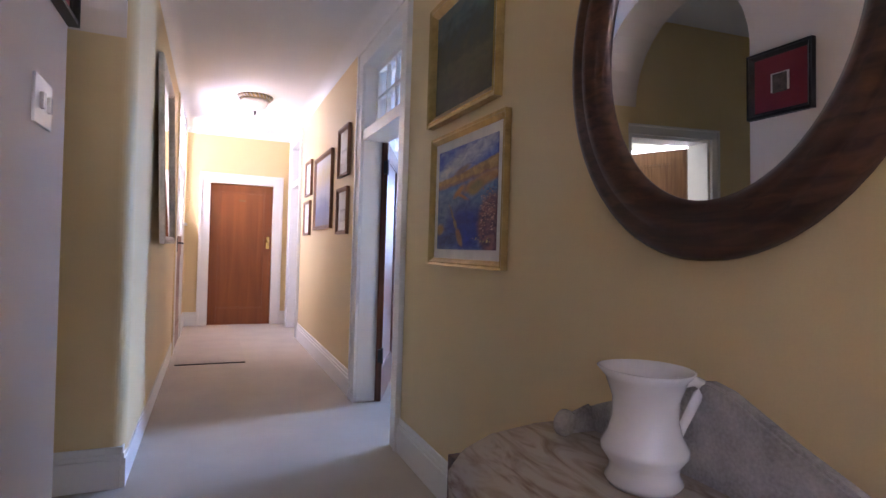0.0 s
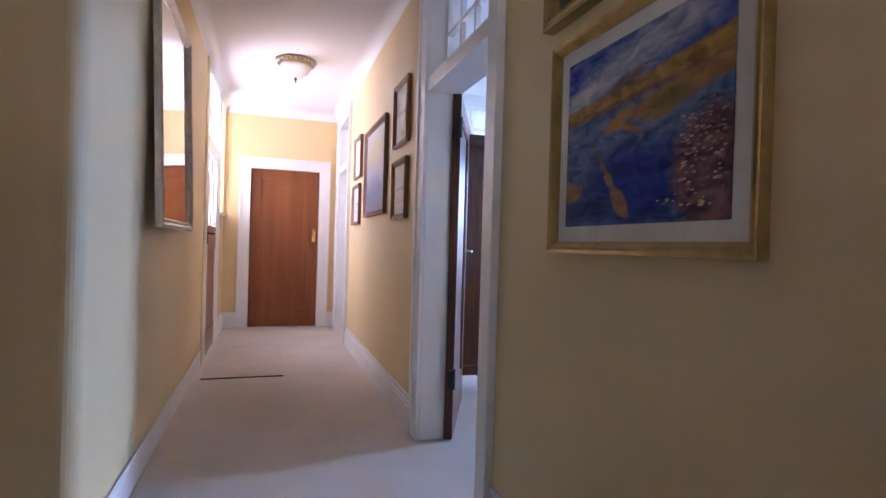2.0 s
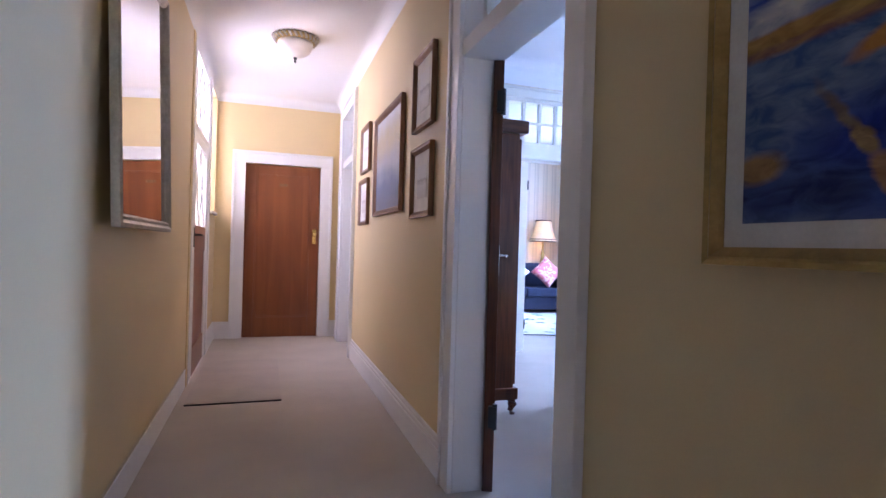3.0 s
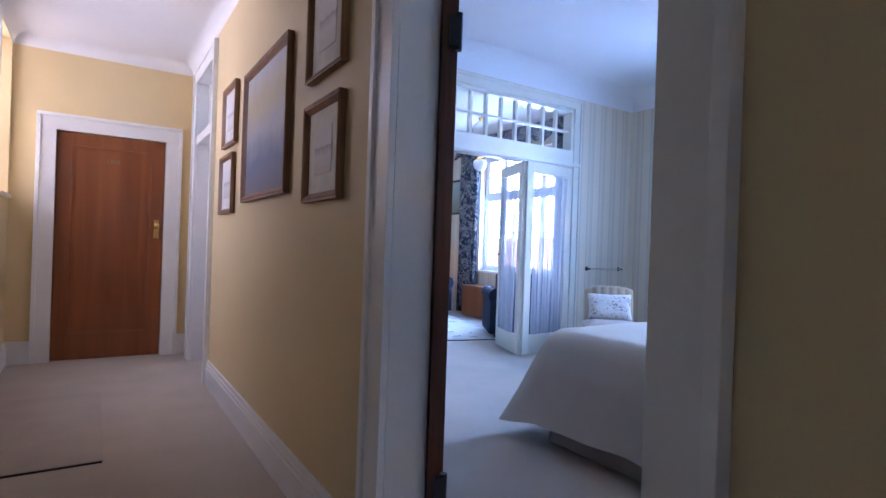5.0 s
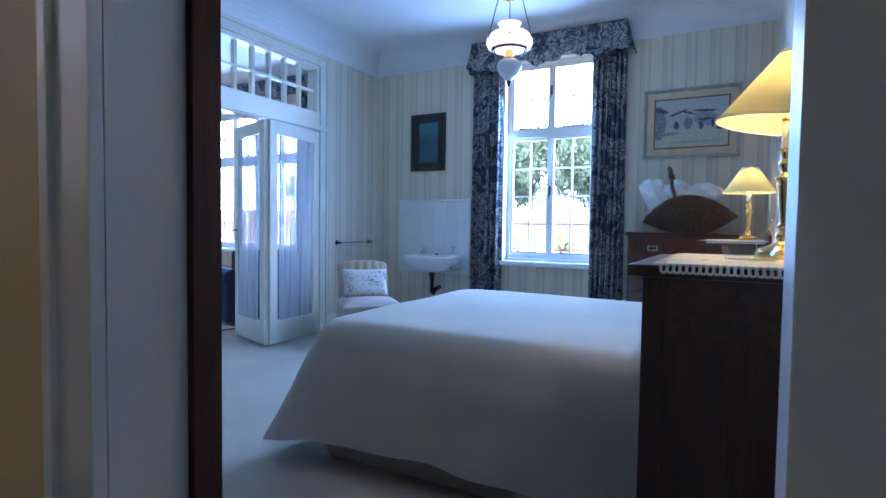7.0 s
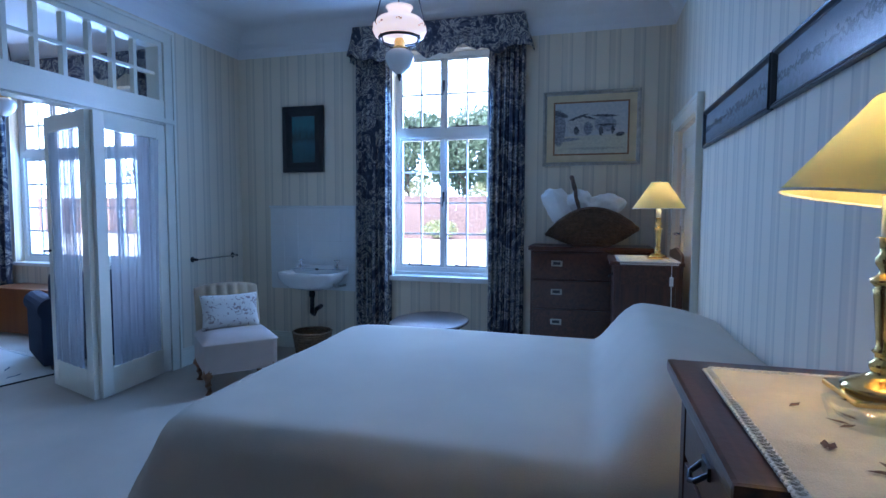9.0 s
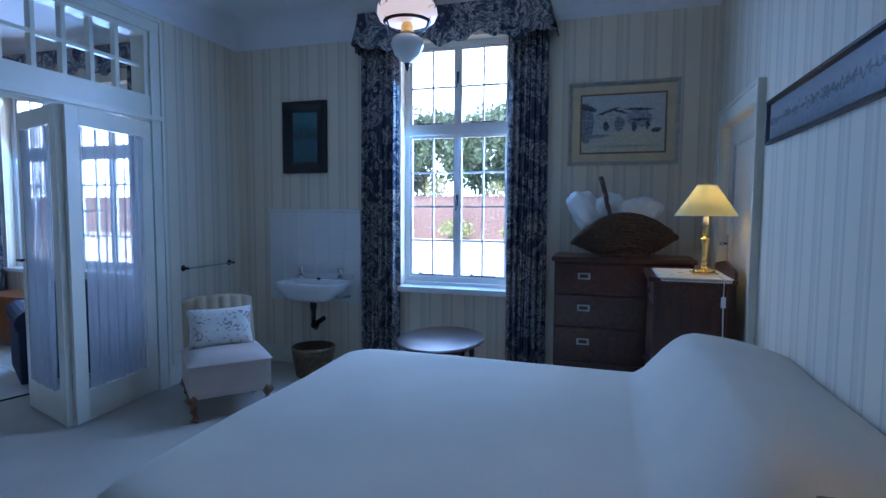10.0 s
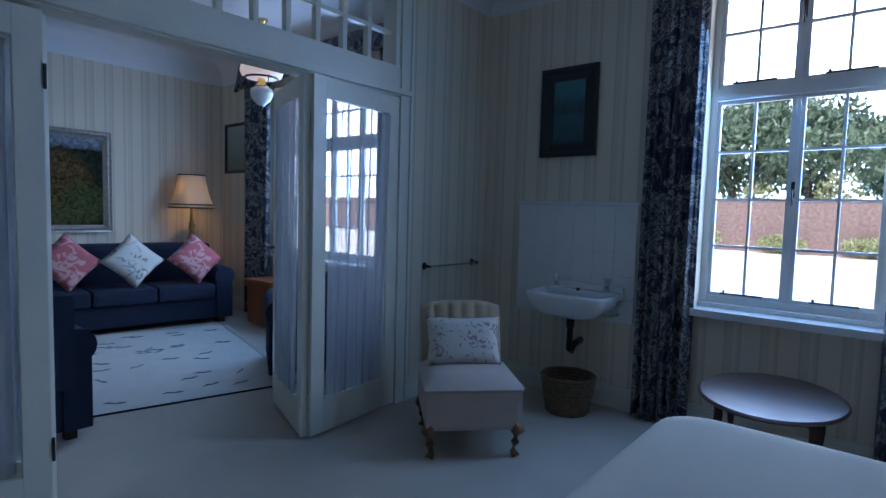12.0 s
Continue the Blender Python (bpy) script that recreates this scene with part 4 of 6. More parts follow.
half = [(1.43, 0.488), (1.27, 0.488), (1.10, 0.445), (0.98, 0.365), (0.895, 0.262), (0.85, 0.155), (0.835, 0.0)]
out = [(x, 1.742 + y) for x, y in half] + [(x, 1.742 - y) for x, y in half[-2::-1]]
bm.faces.new([bm.verts.new((x, y, 0.683)) for x, y in out])
r = bmesh.ops.extrude_face_region(bm, geom=bm.faces[:])
bmesh.ops.translate(bm, vec=(0, 0, 0.027), verts=[v for v in r["geom"] if isinstance(v, bmesh.types.BMVert)])
bmesh.ops.bevel(bm, geom=[e for e in bm.edges if all(v.co.z > 0.70 for v in e.verts)], offset=0.006, segments=2, affect="EDGES")
part("marble_top", bm, cloud, ws, "brown-veined tan marble slab")
boxes("body", M["dark"], ws, ((0.96, 1.33, 0.12), (1.42, 2.15, 0.683)), bevel=0.004)
for x, y in ((1.0, 1.37), (1.0, 2.11), (1.38, 1.37), (1.38, 2.11)):
    bm = bmesh.new()
    lathe(bm, [(0.025, 0), (0.03, 0.05), (0.035, 0.12)], 12, pose(x, y, 0))
    part("leg", bm, M["dark"], ws)
bm = bmesh.new()
rise = [(0.49, 0.71), (0.495, 0.725), (0.44, 0.752), (0.36, 0.790), (0.29, 0.820), (0.20, 0.856), (0.11, 0.898), (0.05, 0.926), (0.0, 0.936)]
top = [(1.742 + d, z) for d, z in rise] + [(1.742 - d, z) for d, z in rise[-2::-1]]
bm.faces.new([bm.verts.new((1.40, y, z)) for y, z in top])
r = bmesh.ops.extrude_face_region(bm, geom=bm.faces[:])
bmesh.ops.translate(bm, vec=(0.03, 0, 0), verts=[v for v in r["geom"] if isinstance(v, bmesh.types.BMVert)])
bmesh.ops.bevel(bm, geom=[e for e in bm.edges if all(v.co.x < 1.401 and v.co.z > 0.72 for v in e.verts)], offset=0.008, segments=2, affect="EDGES")
part("splashback", bm, M["marble"], ws, "carved grey marble back")
bm = bmesh.new()
lathe(bm, [(0.0, 0), (0.030, 0.0), (0.036, 0.006), (0.036, 0.022), (0.030, 0.03), (0, 0.032)], 20, pose(1.285, 2.115, 0.747, 90, 0, 12))
grid(bm, 10, 8, lambda u, v: Vector((1.295 + 0.11 * u, 2.11 + 0.075 * (0.4 + 0.6 * u) * v, 0.711 + (0.045 + 0.02 * u) * math.sin(v * 3.14159) ** 0.6)))
part("carved_scroll", bm, M["marble"], ws, smooth=True)
jug = thing("jug", "white glazed china jug with a looped handle", "jug", pose(1.271, 1.790, 0.711, 0, 0, 22) @ Matrix.Scale(1.22, 4))
bm = bmesh.new()
lathe(bm, [(0.0, 0.0), (0.062, 0.0), (0.068, 0.010), (0.060, 0.026), (0.062, 0.040), (0.076, 0.060), (0.076, 0.070), (0.064, 0.092), (0.057, 0.120), (0.058, 0.155), (0.070, 0.190), (0.084, 0.207), (0.080, 0.208), (0.064, 0.186), (0.052, 0.15), (0.048, 0.11), (0.0, 0.05)], 44)
for v in bm.verts:
    lift = max(0.0, (v.co.z - 0.17) / 0.04)
    lip = max(0.0, -(v.co.x * 0.8 - v.co.y * 0.6) / 0.085)
    v.co += Vector((-0.8, 0.6, 0.55)) * (0.004 * lift * lip ** 2)
part("body", bm, M["china"], jug, smooth=True)
bm = bmesh.new()
tube(bm, [(0.050, -0.032, 0.178), (0.078, -0.050, 0.184), (0.094, -0.061, 0.178), (0.092, -0.060, 0.158), (0.078, -0.050, 0.125), (0.066, -0.042, 0.098), (0.064, -0.040, 0.082)], [0.012, 0.012, 0.011, 0.010, 0.009, 0.008, 0.005], 12)
part("handle", bm, M["china"], jug, smooth=True)

# bathroom beyond the arch
wc = thing("toilet", "white toilet with a low cistern on the bathroom floor", "toilet", pose(-1.12, 6.2, 0, 0, 0, 0))
bm = bmesh.new()
lathe(bm, [(0.11, 0), (0.12, 0.1), (0.15, 0.25), (0.19, 0.38), (0.19, 0.40)], 24, pose(0, 0, 0), 1.2)
part("bowl", bm, M["china"], wc, smooth=True)
bm = bmesh.new()
lathe(bm, [(0.20, 0.40), (0.21, 0.41), (0.21, 0.43), (0.0, 0.44)], 24, pose(0, 0, 0), 1.2)
part("seat", bm, M["white"], wc, smooth=True)
boxes("cistern", M["china"], wc, ((-0.2, 0.24, 0.40), (0.2, 0.42, 0.80)), bevel=0.02)
boxes("cistern_lid", M["china"], wc, ((-0.21, 0.23, 0.80), (0.21, 0.43, 0.83)), bevel=0.008)
# Unseen window, placed here to account for the bright bathroom.
wsd = thing("assumed_window_side", "assumed white bathroom window, out of view", "window", kind="structure")
glazing(wsd, M["white"], 1.0, 1.3, 2, 2, pose(-2.5, 5.6, 1.65, 0, 0, 90))
# Made-up window out of view, only there to admit the back fill.
wbk = thing("added_window_back", "unseen white window added behind the camera for fill light", "window", kind="structure")
glazing(wbk, M["white"], 0.8, 1.2, 2, 2, pose(0.7, -1.5, 1.7))
cb = thing("trim_bathroom", "white moulded bathroom door surround", "trim", kind="structure")
casing(cb, M["white"], 0.82, 2.02, 0.075, 0.025, pose(-0.78, 4.0, 0))
boxes("lining", M["white"], cb, ((-1.19, 4.002, 0), (-1.17, 4.198, 2.0)))
boxes("lining", M["white"], cb, ((-0.39, 4.002, 0), (-0.37, 4.198, 2.0)))
boxes("lining", M["white"], cb, ((-1.19, 4.002, 2.0), (-0.37, 4.198, 2.02)))
panel_door("door_5", "brown panelled bathroom passage door", 0.78, 1.98, pose(-1.16, 4.2, 0.01, 0, 0, 62), M["oak"])
tiles = thing("bathroom_tiles", "pale square floor tiles of the bathroom", "floor", kind="structure")
bm = bmesh.new()
bx(bm, (0, 0, 0), (0.296, 0.296, 0.008), None, 0.002)
tile0 = part("tile", bm, material("pale_tile", (0.66, 0.65, 0.58), 0.25, scale=5, vary=0.06, bump=0.004), tiles)
tile0.location = (-2.38, 4.0, 0.001)
for i in range(6):
    for j in range(9):
        if i or j:
            t = new("tile", tile0.data)
            t.parent, t.location = tiles, (-2.38 + 0.3 * i, 4.0 + 0.3 * j, 0.001)


# ---- bedroom: window, curtains ----
win = thing("window_1", "white casement window with small panes", "window", kind="structure")
YW, XF = 5.86, 6.58
for a, b in (((6.54, 5.375, 0.83), (6.62, 5.415, 2.93)), ((6.54, 6.305, 0.83), (6.62, 6.345, 2.93)), ((6.54, 5.415, 2.885), (6.62, 6.305, 2.93)), ((6.53, 5.415, 2.13), (6.62, 6.305, 2.21)), ((6.54, 5.415, 0.83), (6.62, 6.305, 0.875)), ((6.545, 5.848, 0.875), (6.615, 5.872, 2.13)), ((6.545, 5.848, 2.21), (6.615, 5.872, 2.885))):
    boxes("window_frame", M["white"], win, (a, b), bevel=0.003)
for yc in (5.6315, 6.0885):
    glazing(win, M["white"], 0.433, 1.255, 2, 4, pose(XF - 0.012, yc, 1.5025, 0, 0, -90), 0.016, 0.03, 0.024)
    glazing(win, M["white"], 0.433, 0.675, 2, 2, pose(XF - 0.012, yc, 2.5475, 0, 0, -90), 0.016, 0.03, 0.024)
boxes("window_sill", M["white"], win, ((6.36, 5.36, 0.752), (6.56, 6.36, 0.80)), bevel=0.006)
boxes("sill_block", M["white"], win, ((6.50, 5.378, 0.80), (6.62, 6.342, 0.83)), bevel=0.004)
for z in (1.56, 2.62):
    bm = bmesh.new()
    bx(bm, (6.535, 5.85, z - 0.05), (6.548, 5.87, z + 0.05), None, 0.003)
    tube(bm, [(6.54, 5.86, z), (6.515, 5.86, z), (6.51, 5.86, z - 0.09)], 0.006)
    part("latch", bm, M["iron"], win, "dark iron latch")
for yc, z in ((5.62, 0.885), (6.1, 0.885), (5.62, 2.22), (6.1, 2.22)):
    bm = bmesh.new()
    tube(bm, [(6.53, yc - 0.12, z + 0.012), (6.53, yc + 0.12, z + 0.012)], 0.006)
    tube(bm, [(6.53, yc + 0.1, z + 0.012), (6.54, yc + 0.1, z + 0.03)], 0.008)
    part("window_stay", bm, M["iron"], win, "dark iron stay")


def pelmet(x0, x1, y0, y1, z0, z1, seed, label):
    bm = bmesh.new()

    def at(u, v):
        # runs round the two short ends and the front
        L = (x1 - x0) * 2 + (y1 - y0)
        s = u * L
        d = x1 - x0
        if s < d:
            p = Vector((x1 - s, y0, 0))
            nrm = Vector((0, -1, 0))
        elif s > L - d:
            p = Vector((x0 + s - (L - d), y1, 0))
            nrm = Vector((0, 1, 0))
        else:
            p = Vector((x0, y0 + s - d, 0))
            nrm = Vector((-1, 0, 0))
        drop = 0.035 * math.sin(s * 11 + seed) + 0.02 * math.sin(s * 29)
        flare = (1 - v) ** 1.5 * 0.06 + 0.012 * folds(u, 26, seed) * (1.2 - v)
        return p + nrm * flare + Vector((0, 0, z0 + (z1 - z0) * v + drop * (1 - v)))
    grid(bm, 200, 8, at)
    pm = thing("pelmet", label, "pelmet", group="toile curtains")
    boxes("pelmet_board", M["cream"], pm, ((x0 + 0.02, y0 + 0.02, z1 - 0.03), (x1 + 0.008, y1 - 0.02, z1 - 0.012)))
    ob = part("frill", bm, M["toile"], pm, "", True)
    sol = ob.modifiers.new("cloth", "SOLIDIFY")
    sol.thickness = 0.008


pelmet(6.26, 6.42, 5.06, 6.68, 2.84, 3.14, 0.4, "frilled navy and cream toile pelmet over the window")
curtain("curtain", "navy and cream toile curtain drawn aside", 6.345, 6.335, 6.69, 0.015, 2.95, M["toile"], 0.3, "toile curtains")
curtain("curtain", "navy and cream toile curtain drawn aside", 6.345, 5.06, 5.385, 0.015, 2.95, M["toile"], 1.7, "toile curtains")

# ---- bedroom: folding doors ----
fr = thing("window_transom", "white transom light of small panes over folding doors", "window", kind="structure")
for a, b in (((2.65, 8.02, 2.15), (5.37, 8.16, 2.35)), ((2.65, 8.03, 2.80), (5.37, 8.16, 2.84)), ((2.65, 8.03, 2.35), (2.69, 8.16, 2.80)), ((5.33, 8.03, 2.35), (5.37, 8.16, 2.80))):
    boxes("transom_frame", M["cream"], fr, (a, b), bevel=0.004)
boxes("ledge", M["cream"], fr, ((2.56, 7.99, 2.16), (5.46, 8.035, 2.20)), bevel=0.006)
for i in range(1, 13):
    x = 2.69 + 2.64 * i / 13
    boxes("glazing_bar", M["cream"], fr, ((x - 0.016, 8.07, 2.35), (x + 0.016, 8.115, 2.80)))
boxes("glazing_bar", M["cream"], fr, ((2.69, 8.072, 2.565), (5.33, 8.113, 2.59)))
g = boxes("pane", M["pane"], fr, ((2.69, 8.090, 2.35), (5.33, 8.094, 2.80)))
g.visible_shadow = False
cs = thing("trim_folding_doors", "cream moulded surround of the folding doors", "trim", kind="structure")
casing(cs, M["cream"], 2.72, 2.84, 0.11, 0.03, pose(4.01, 8.04, 0))
boxes("lining", M["cream"], cs, ((2.65, 8.043, 0), (2.66, 8.187, 2.15)), ((5.36, 8.043, 0), (5.37, 8.187, 2.15)))


def glazed_leaf(x0, y0, x1, y1, label, seed, handle=False):
    w = math.hypot(x1 - x0, y1 - y0)
    h = 2.12
    lf = thing("folding_door", label, "door", pose(x0, y0, 0.018, 0, 0, math.degrees(math.atan2(y1 - y0, x1 - x0))), "folding doors", "structure")
    st, t = 0.105, 0.038
    boxes("stile", M["cream"], lf, ((0.003, -t / 2, 0), (st, t / 2, h)), bevel=0.004)
    boxes("stile", M["cream"], lf, ((w - st, -t / 2, 0), (w - 0.003, t / 2, h)), bevel=0.004)
    boxes("bottom_rail", M["cream"], lf, ((st, -t / 2, 0), (w - st, t / 2, 0.21)), bevel=0.004)
    boxes("top_rail", M["cream"], lf, ((st, -t / 2, h - 0.12), (w - st, t / 2, h)), bevel=0.004)
    g = boxes("pane", M["pane"], lf, ((st, -0.002, 0.21), (w - st, 0.002, h - 0.12)))
    g.visible_shadow = False
    bm = bmesh.new()
    grid(bm, 60, 12, lambda u, v: Vector((st + 0.03 * (1 - v) + (w - 2 * st - 0.05 * (1 - v)) * u + 0.012 * math.sin(u * 40 + v * 3), 0.024 + 0.014 * folds(u, 9, seed), 0.215 + (h - 0.345) * v)))
    part("voile_curtain", bm, M["voile"], lf, "gathered white voile", True)
    bm = bmesh.new()
    for z in (0.3, 1.86):
        bx(bm, (w - 0.006, -t / 2 - 0.006, z - 0.05), (w + 0.006, -t / 2 + 0.01, z + 0.05), None, 0.002)
    part("hinge", bm, M["iron"], lf)
    if handle:
        bm = bmesh.new()
        tube(bm, [(w - 0.05, -0.07, 1.08), (w - 0.05, 0.07, 1.08)], 0.008)
        tube(bm, [(w - 0.05, -0.065, 1.08), (w - 0.15, -0.065, 1.08)], 0.008)
        tube(bm, [(w - 0.05, 0.065, 1.08), (w - 0.15, 0.065, 1.08)], 0.008)
        part("door_handle", bm, M["iron"], lf)


glazed_leaf(5.355, 8.03, 4.595, 7.955, "white glazed folding door leaf with voile curtain", 0.2)
glazed_leaf(4.575, 7.965, 4.80, 8.63, "white glazed folding door leaf standing ajar", 1.1, True)
glazed_leaf(2.665, 8.06, 3.36, 8.06, "white glazed folding door leaf with voile curtain", 2.0)
glazed_leaf(3.37, 8.09, 3.05, 8.72, "white glazed folding door leaf folded back", 2.9)

# ---- bedroom: bed ----
bed = thing("bed", "double bed under a plain cream bedspread", "bed", pose(3.90, 4.9, 0))
boxes("mattress", M["valance"], bed, ((-0.80, -1.0, 0.30), (0.80, 0.98, 0.55)), bevel=0.04)
boxes("bed_base", M["valance"], bed, ((-0.86, -1.02, 0.06), (0.86, 1.03, 0.30)), bevel=0.01)
bm = bmesh.new()


def bed_edge(s):
    """A point on the outline of the bed, from the head round the foot, and the way out."""
    hw, y0, y1, r = 0.90, -1.05, 1.08, 0.16
    a, b, c = (y1 - r - y0), 1.5708 * r, 2 * (hw - r)
    L = 2 * a + 2 * b + c
    d = s * L
    if d < a:
        return Vector((-hw, y0 + d, 0)), Vector((-1, 0, 0))
    d -= a
    if d < b:
        t = d / r
        return Vector((-hw + r - r * math.cos(t), y1 - r + r * math.sin(t), 0)), Vector((-math.cos(t), math.sin(t), 0))
    d -= b
    if d < c:
        return Vector((-hw + r + d, y1, 0)), Vector((0, 1, 0))
    d -= c
    if d < b:
        t = d / r
        return Vector((hw - r + r * math.sin(t), y1 - r + r * math.cos(t), 0)), Vector((math.sin(t), math.cos(t), 0))
    d -= b
    return Vector((hw, y1 - r - d, 0)), Vector((1, 0, 0))


def pillow_rise(x, y):
    t = max(0.0, min(1.0, (-0.47 - y) / 0.60))
    side = max(0.0, 1 - max(0.0, (abs(x) - 0.55) / 0.36) ** 2)
    up = math.sin(min(1.0, t * 2.6) * 1.5708) * (1 - 0.35 * t ** 3)
    return 0.26 * max(0.0, up) * side ** 0.5


def spread(u, v):
    p, o = bed_edge(u)
    if v < 0.5:  # top, from the middle line outwards
        k = v / 0.5
        c = Vector((0, min(p.y, 0.5), 0))
        q = c + (Vector((p.x, p.y, 0)) - c) * k
        edge = max(0.0, (k - 0.90) / 0.10)
        z = 0.68 - 0.045 * edge ** 2.0 + 0.003 * math.sin(q.x * 7 + q.y * 3) + pillow_rise(q.x, q.y)
        return Vector((q.x, q.y, z))
    k = (v - 0.5) / 0.5
    ripple = 0.022 * k ** 1.3 * math.sin(u * 46) + 0.012 * k * math.sin(u * 97 + 1)
    corner = 0.19 * k ** 1.4 * max(0.0, 1 - abs(abs(o.x) - abs(o.y)) * 1.1)
    out = o * (0.055 * min(1, k * 3) ** 0.6 + 0.075 * k ** 1.5 + ripple + corner)
    z = 0.635 - (0.49 + corner * 0.3) * k ** 0.95 + pillow_rise(p.x * 0.97, p.y) * (1 - k) ** 2
    return Vector((p.x, p.y, 0)) + out + Vector((0, 0, z))


grid(bm, 150, 34, spread)
bmesh.ops.remove_doubles(bm, verts=bm.verts, dist=0.0005)
ob = part("bedspread", bm, M["quilt"], bed, "plain cream woven bedspread hanging to the floor", True)
bm = bmesh.new()
grid(bm, 160, 6, lambda u, v: bed_edge(u)[0] * 0.985 + bed_edge(u)[1] * (0.008 * folds(u, 30, 1.0)) + Vector((0, 0, 0.008 + 0.27 * v)))
part("valance", bm, M["valance"], bed, "beige pleated valance", True)
tuck = boxes("headboard", M["quilt"], bed, ((-0.76, -1.065, 0.06), (0.76, -1.052, 0.60)))

# ---- bedroom: cabinets, chest, lamps ----


def cabinet(m, group):
    c = thing("bedside_cabinet", "tall dark mahogany bedside cabinet with a raised back", "cabinet", m, group)
    w, d, h = 0.54, 0.44, 1.055
    for x in (-w / 2, w / 2 - 0.045):
        for y in (-d / 2, d / 2 - 0.045):
            boxes("leg", M["dark"], c, ((x, y, 0), (x + 0.045, y + 0.045, h)), bevel=0.003)
    boxes("side_panel", M["dark"], c, ((-w / 2 + 0.008, -d / 2 + 0.045, 0.12), (-w / 2 + 0.026, d / 2 - 0.045, h - 0.13)))
    boxes("side_panel", M["dark"], c, ((w / 2 - 0.026, -d / 2 + 0.045, 0.12), (w / 2 - 0.008, d / 2 - 0.045, h - 0.13)))
    boxes("rail", M["darkx"], c, ((-w / 2 + 0.004, -d / 2 + 0.045, h - 0.13), (-w / 2 + 0.03, d / 2 - 0.045, h)))
    boxes("rail", M["darkx"], c, ((w / 2 - 0.03, -d / 2 + 0.045, h - 0.13), (w / 2 - 0.004, d / 2 - 0.045, h)))
    boxes("back_panel", M["dark"], c, ((-w / 2 + 0.045, -d / 2 + 0.005, 0.1), (w / 2 - 0.045, -d / 2 + 0.02, h)))
    dr = boxes("drawer", M["darkx"], c, ((-w / 2 + 0.048, d / 2 - 0.2, h - 0.16), (w / 2 - 0.048, d / 2 - 0.002, h - 0.012)), bevel=0.004)
    do = boxes("cabinet_door", M["dark"], c, ((-w / 2 + 0.048, d / 2 - 0.03, 0.14), (w / 2 - 0.048, d / 2 - 0.002, h - 0.175)), bevel=0.004)
    for p, z in ((dr, h - 0.085), (do, 0.55)):
        bm = bmesh.new()
        bx(bm, (-0.03, d / 2 - 0.002, z - 0.012), (0.03, d / 2 + 0.004, z + 0.012), None, 0.002)
        tube(bm, [(-0.025, d / 2, z), (-0.02, d / 2 + 0.022, z - 0.018), (0, d / 2 + 0.026, z - 0.026), (0.02, d / 2 + 0.022, z - 0.018), (0.025, d / 2, z)], 0.005)
        part("pull", bm, M["iron"], p, "dark metal drop pull")
    boxes("bottom", M["dark"], c, ((-w / 2 + 0.02, -d / 2 + 0.02, 0.10), (w / 2 - 0.02, d / 2 - 0.02, 0.13)))
    boxes("top", M["darkx"], c, ((-w / 2 - 0.025, -d / 2 - 0.005, h), (w / 2 + 0.025, d / 2 + 0.03, h + 0.028)), bevel=0.008)
    bm = bmesh.new()
    pts = [(-w / 2 - 0.02, 0), (w / 2 + 0.02, 0), (w / 2 + 0.02, 0.04), (w / 2 - 0.03, 0.055), (0, 0.085), (-w / 2 + 0.03, 0.055), (-w / 2 - 0.02, 0.04)]
    bm.faces.new([bm.verts.new((x, -d / 2 + 0.0, h + 0.028 + z)) for x, z in pts])
    r = bmesh.ops.extrude_face_region(bm, geom=bm.faces[:])
    bmesh.ops.translate(bm, vec=(0, 0.018, 0), verts=[v for v in r["geom"] if isinstance(v, bmesh.types.BMVert)])
    part("raised_back", bm, M["darkx"], c)
    return c


def doily(m, w, d, group):
    t = thing("lace_doily", "cream cloth runner edged with white crochet lace", "doily", m, group)
    bm = bmesh.new()
    grid(bm, 12, 8, lambda u, v: Vector(((u - 0.5) * w, (v - 0.5) * d, 0.003 + 0.0015 * math.sin(u * 17 + v * 9))))
    o = part("cloth", bm, material("embroidered_cloth", (0.74, 0.66, 0.48), 0.9, scale=9, vary=0.12, bump=0.03, fine=300), t)
    o.modifiers.new("cloth", "SOLIDIFY").thickness = 0.002
    bm = bmesh.new()
    per, n = 2 * (w + d), int(2 * (w + d) / 0.0125)
    for k in range(n):
        s = per * (k + 0.5) / n
        if s < w:
            x, y, ox, oy = -w / 2 + s, d / 2, 0, 1
        elif s < w + d:
            x, y, ox, oy = w / 2, d / 2 - (s - w), 1, 0
        elif s < 2 * w + d:
            x, y, ox, oy = w / 2 - (s - w - d), -d / 2, 0, -1
        else:
            x, y, ox, oy = -w / 2, -d / 2 + (s - 2 * w - d), -1, 0
        ring = [(x + ox * (0.006 + 0.006 * math.sin(a)) + oy * 0.0068 * math.cos(a), y + oy * (0.008 + 0.008 * math.sin(a)) + ox * 0.0068 * math.cos(a), 0.004 - (0.008 + 0.009 * math.sin(a)) * (ox < 0)) for a in [6.28318 * j / 10 for j in range(11)]]
        tube(bm, ring, 0.0030, 5)
    part("lace_edge", bm, M["lace"], t, "looped white crochet lace")
    rng = random.Random(3)
    bm = bmesh.new()
    for k in range(16):
        x, y, a = rng.uniform(-0.2, 0.2) * w * 1.6, rng.uniform(-0.3, 0.3) * d, rng.random() * 6
        q = Matrix.Rotation(a, 3, "Z")
        bm.faces.new([bm.verts.new(Vector((x, y, 0.0075)) + q @ Vector(c)) for c in ((-0.018, 0, 0), (0, -0.006, 0), (0.018, 0, 0), (0, 0.006, 0))])
    tagged(part("embroidery", bm, material("brown_thread", (0.14, 0.08, 0.05), 0.9, scale=60, vary=0.4), t), kind="stuff")
    return t


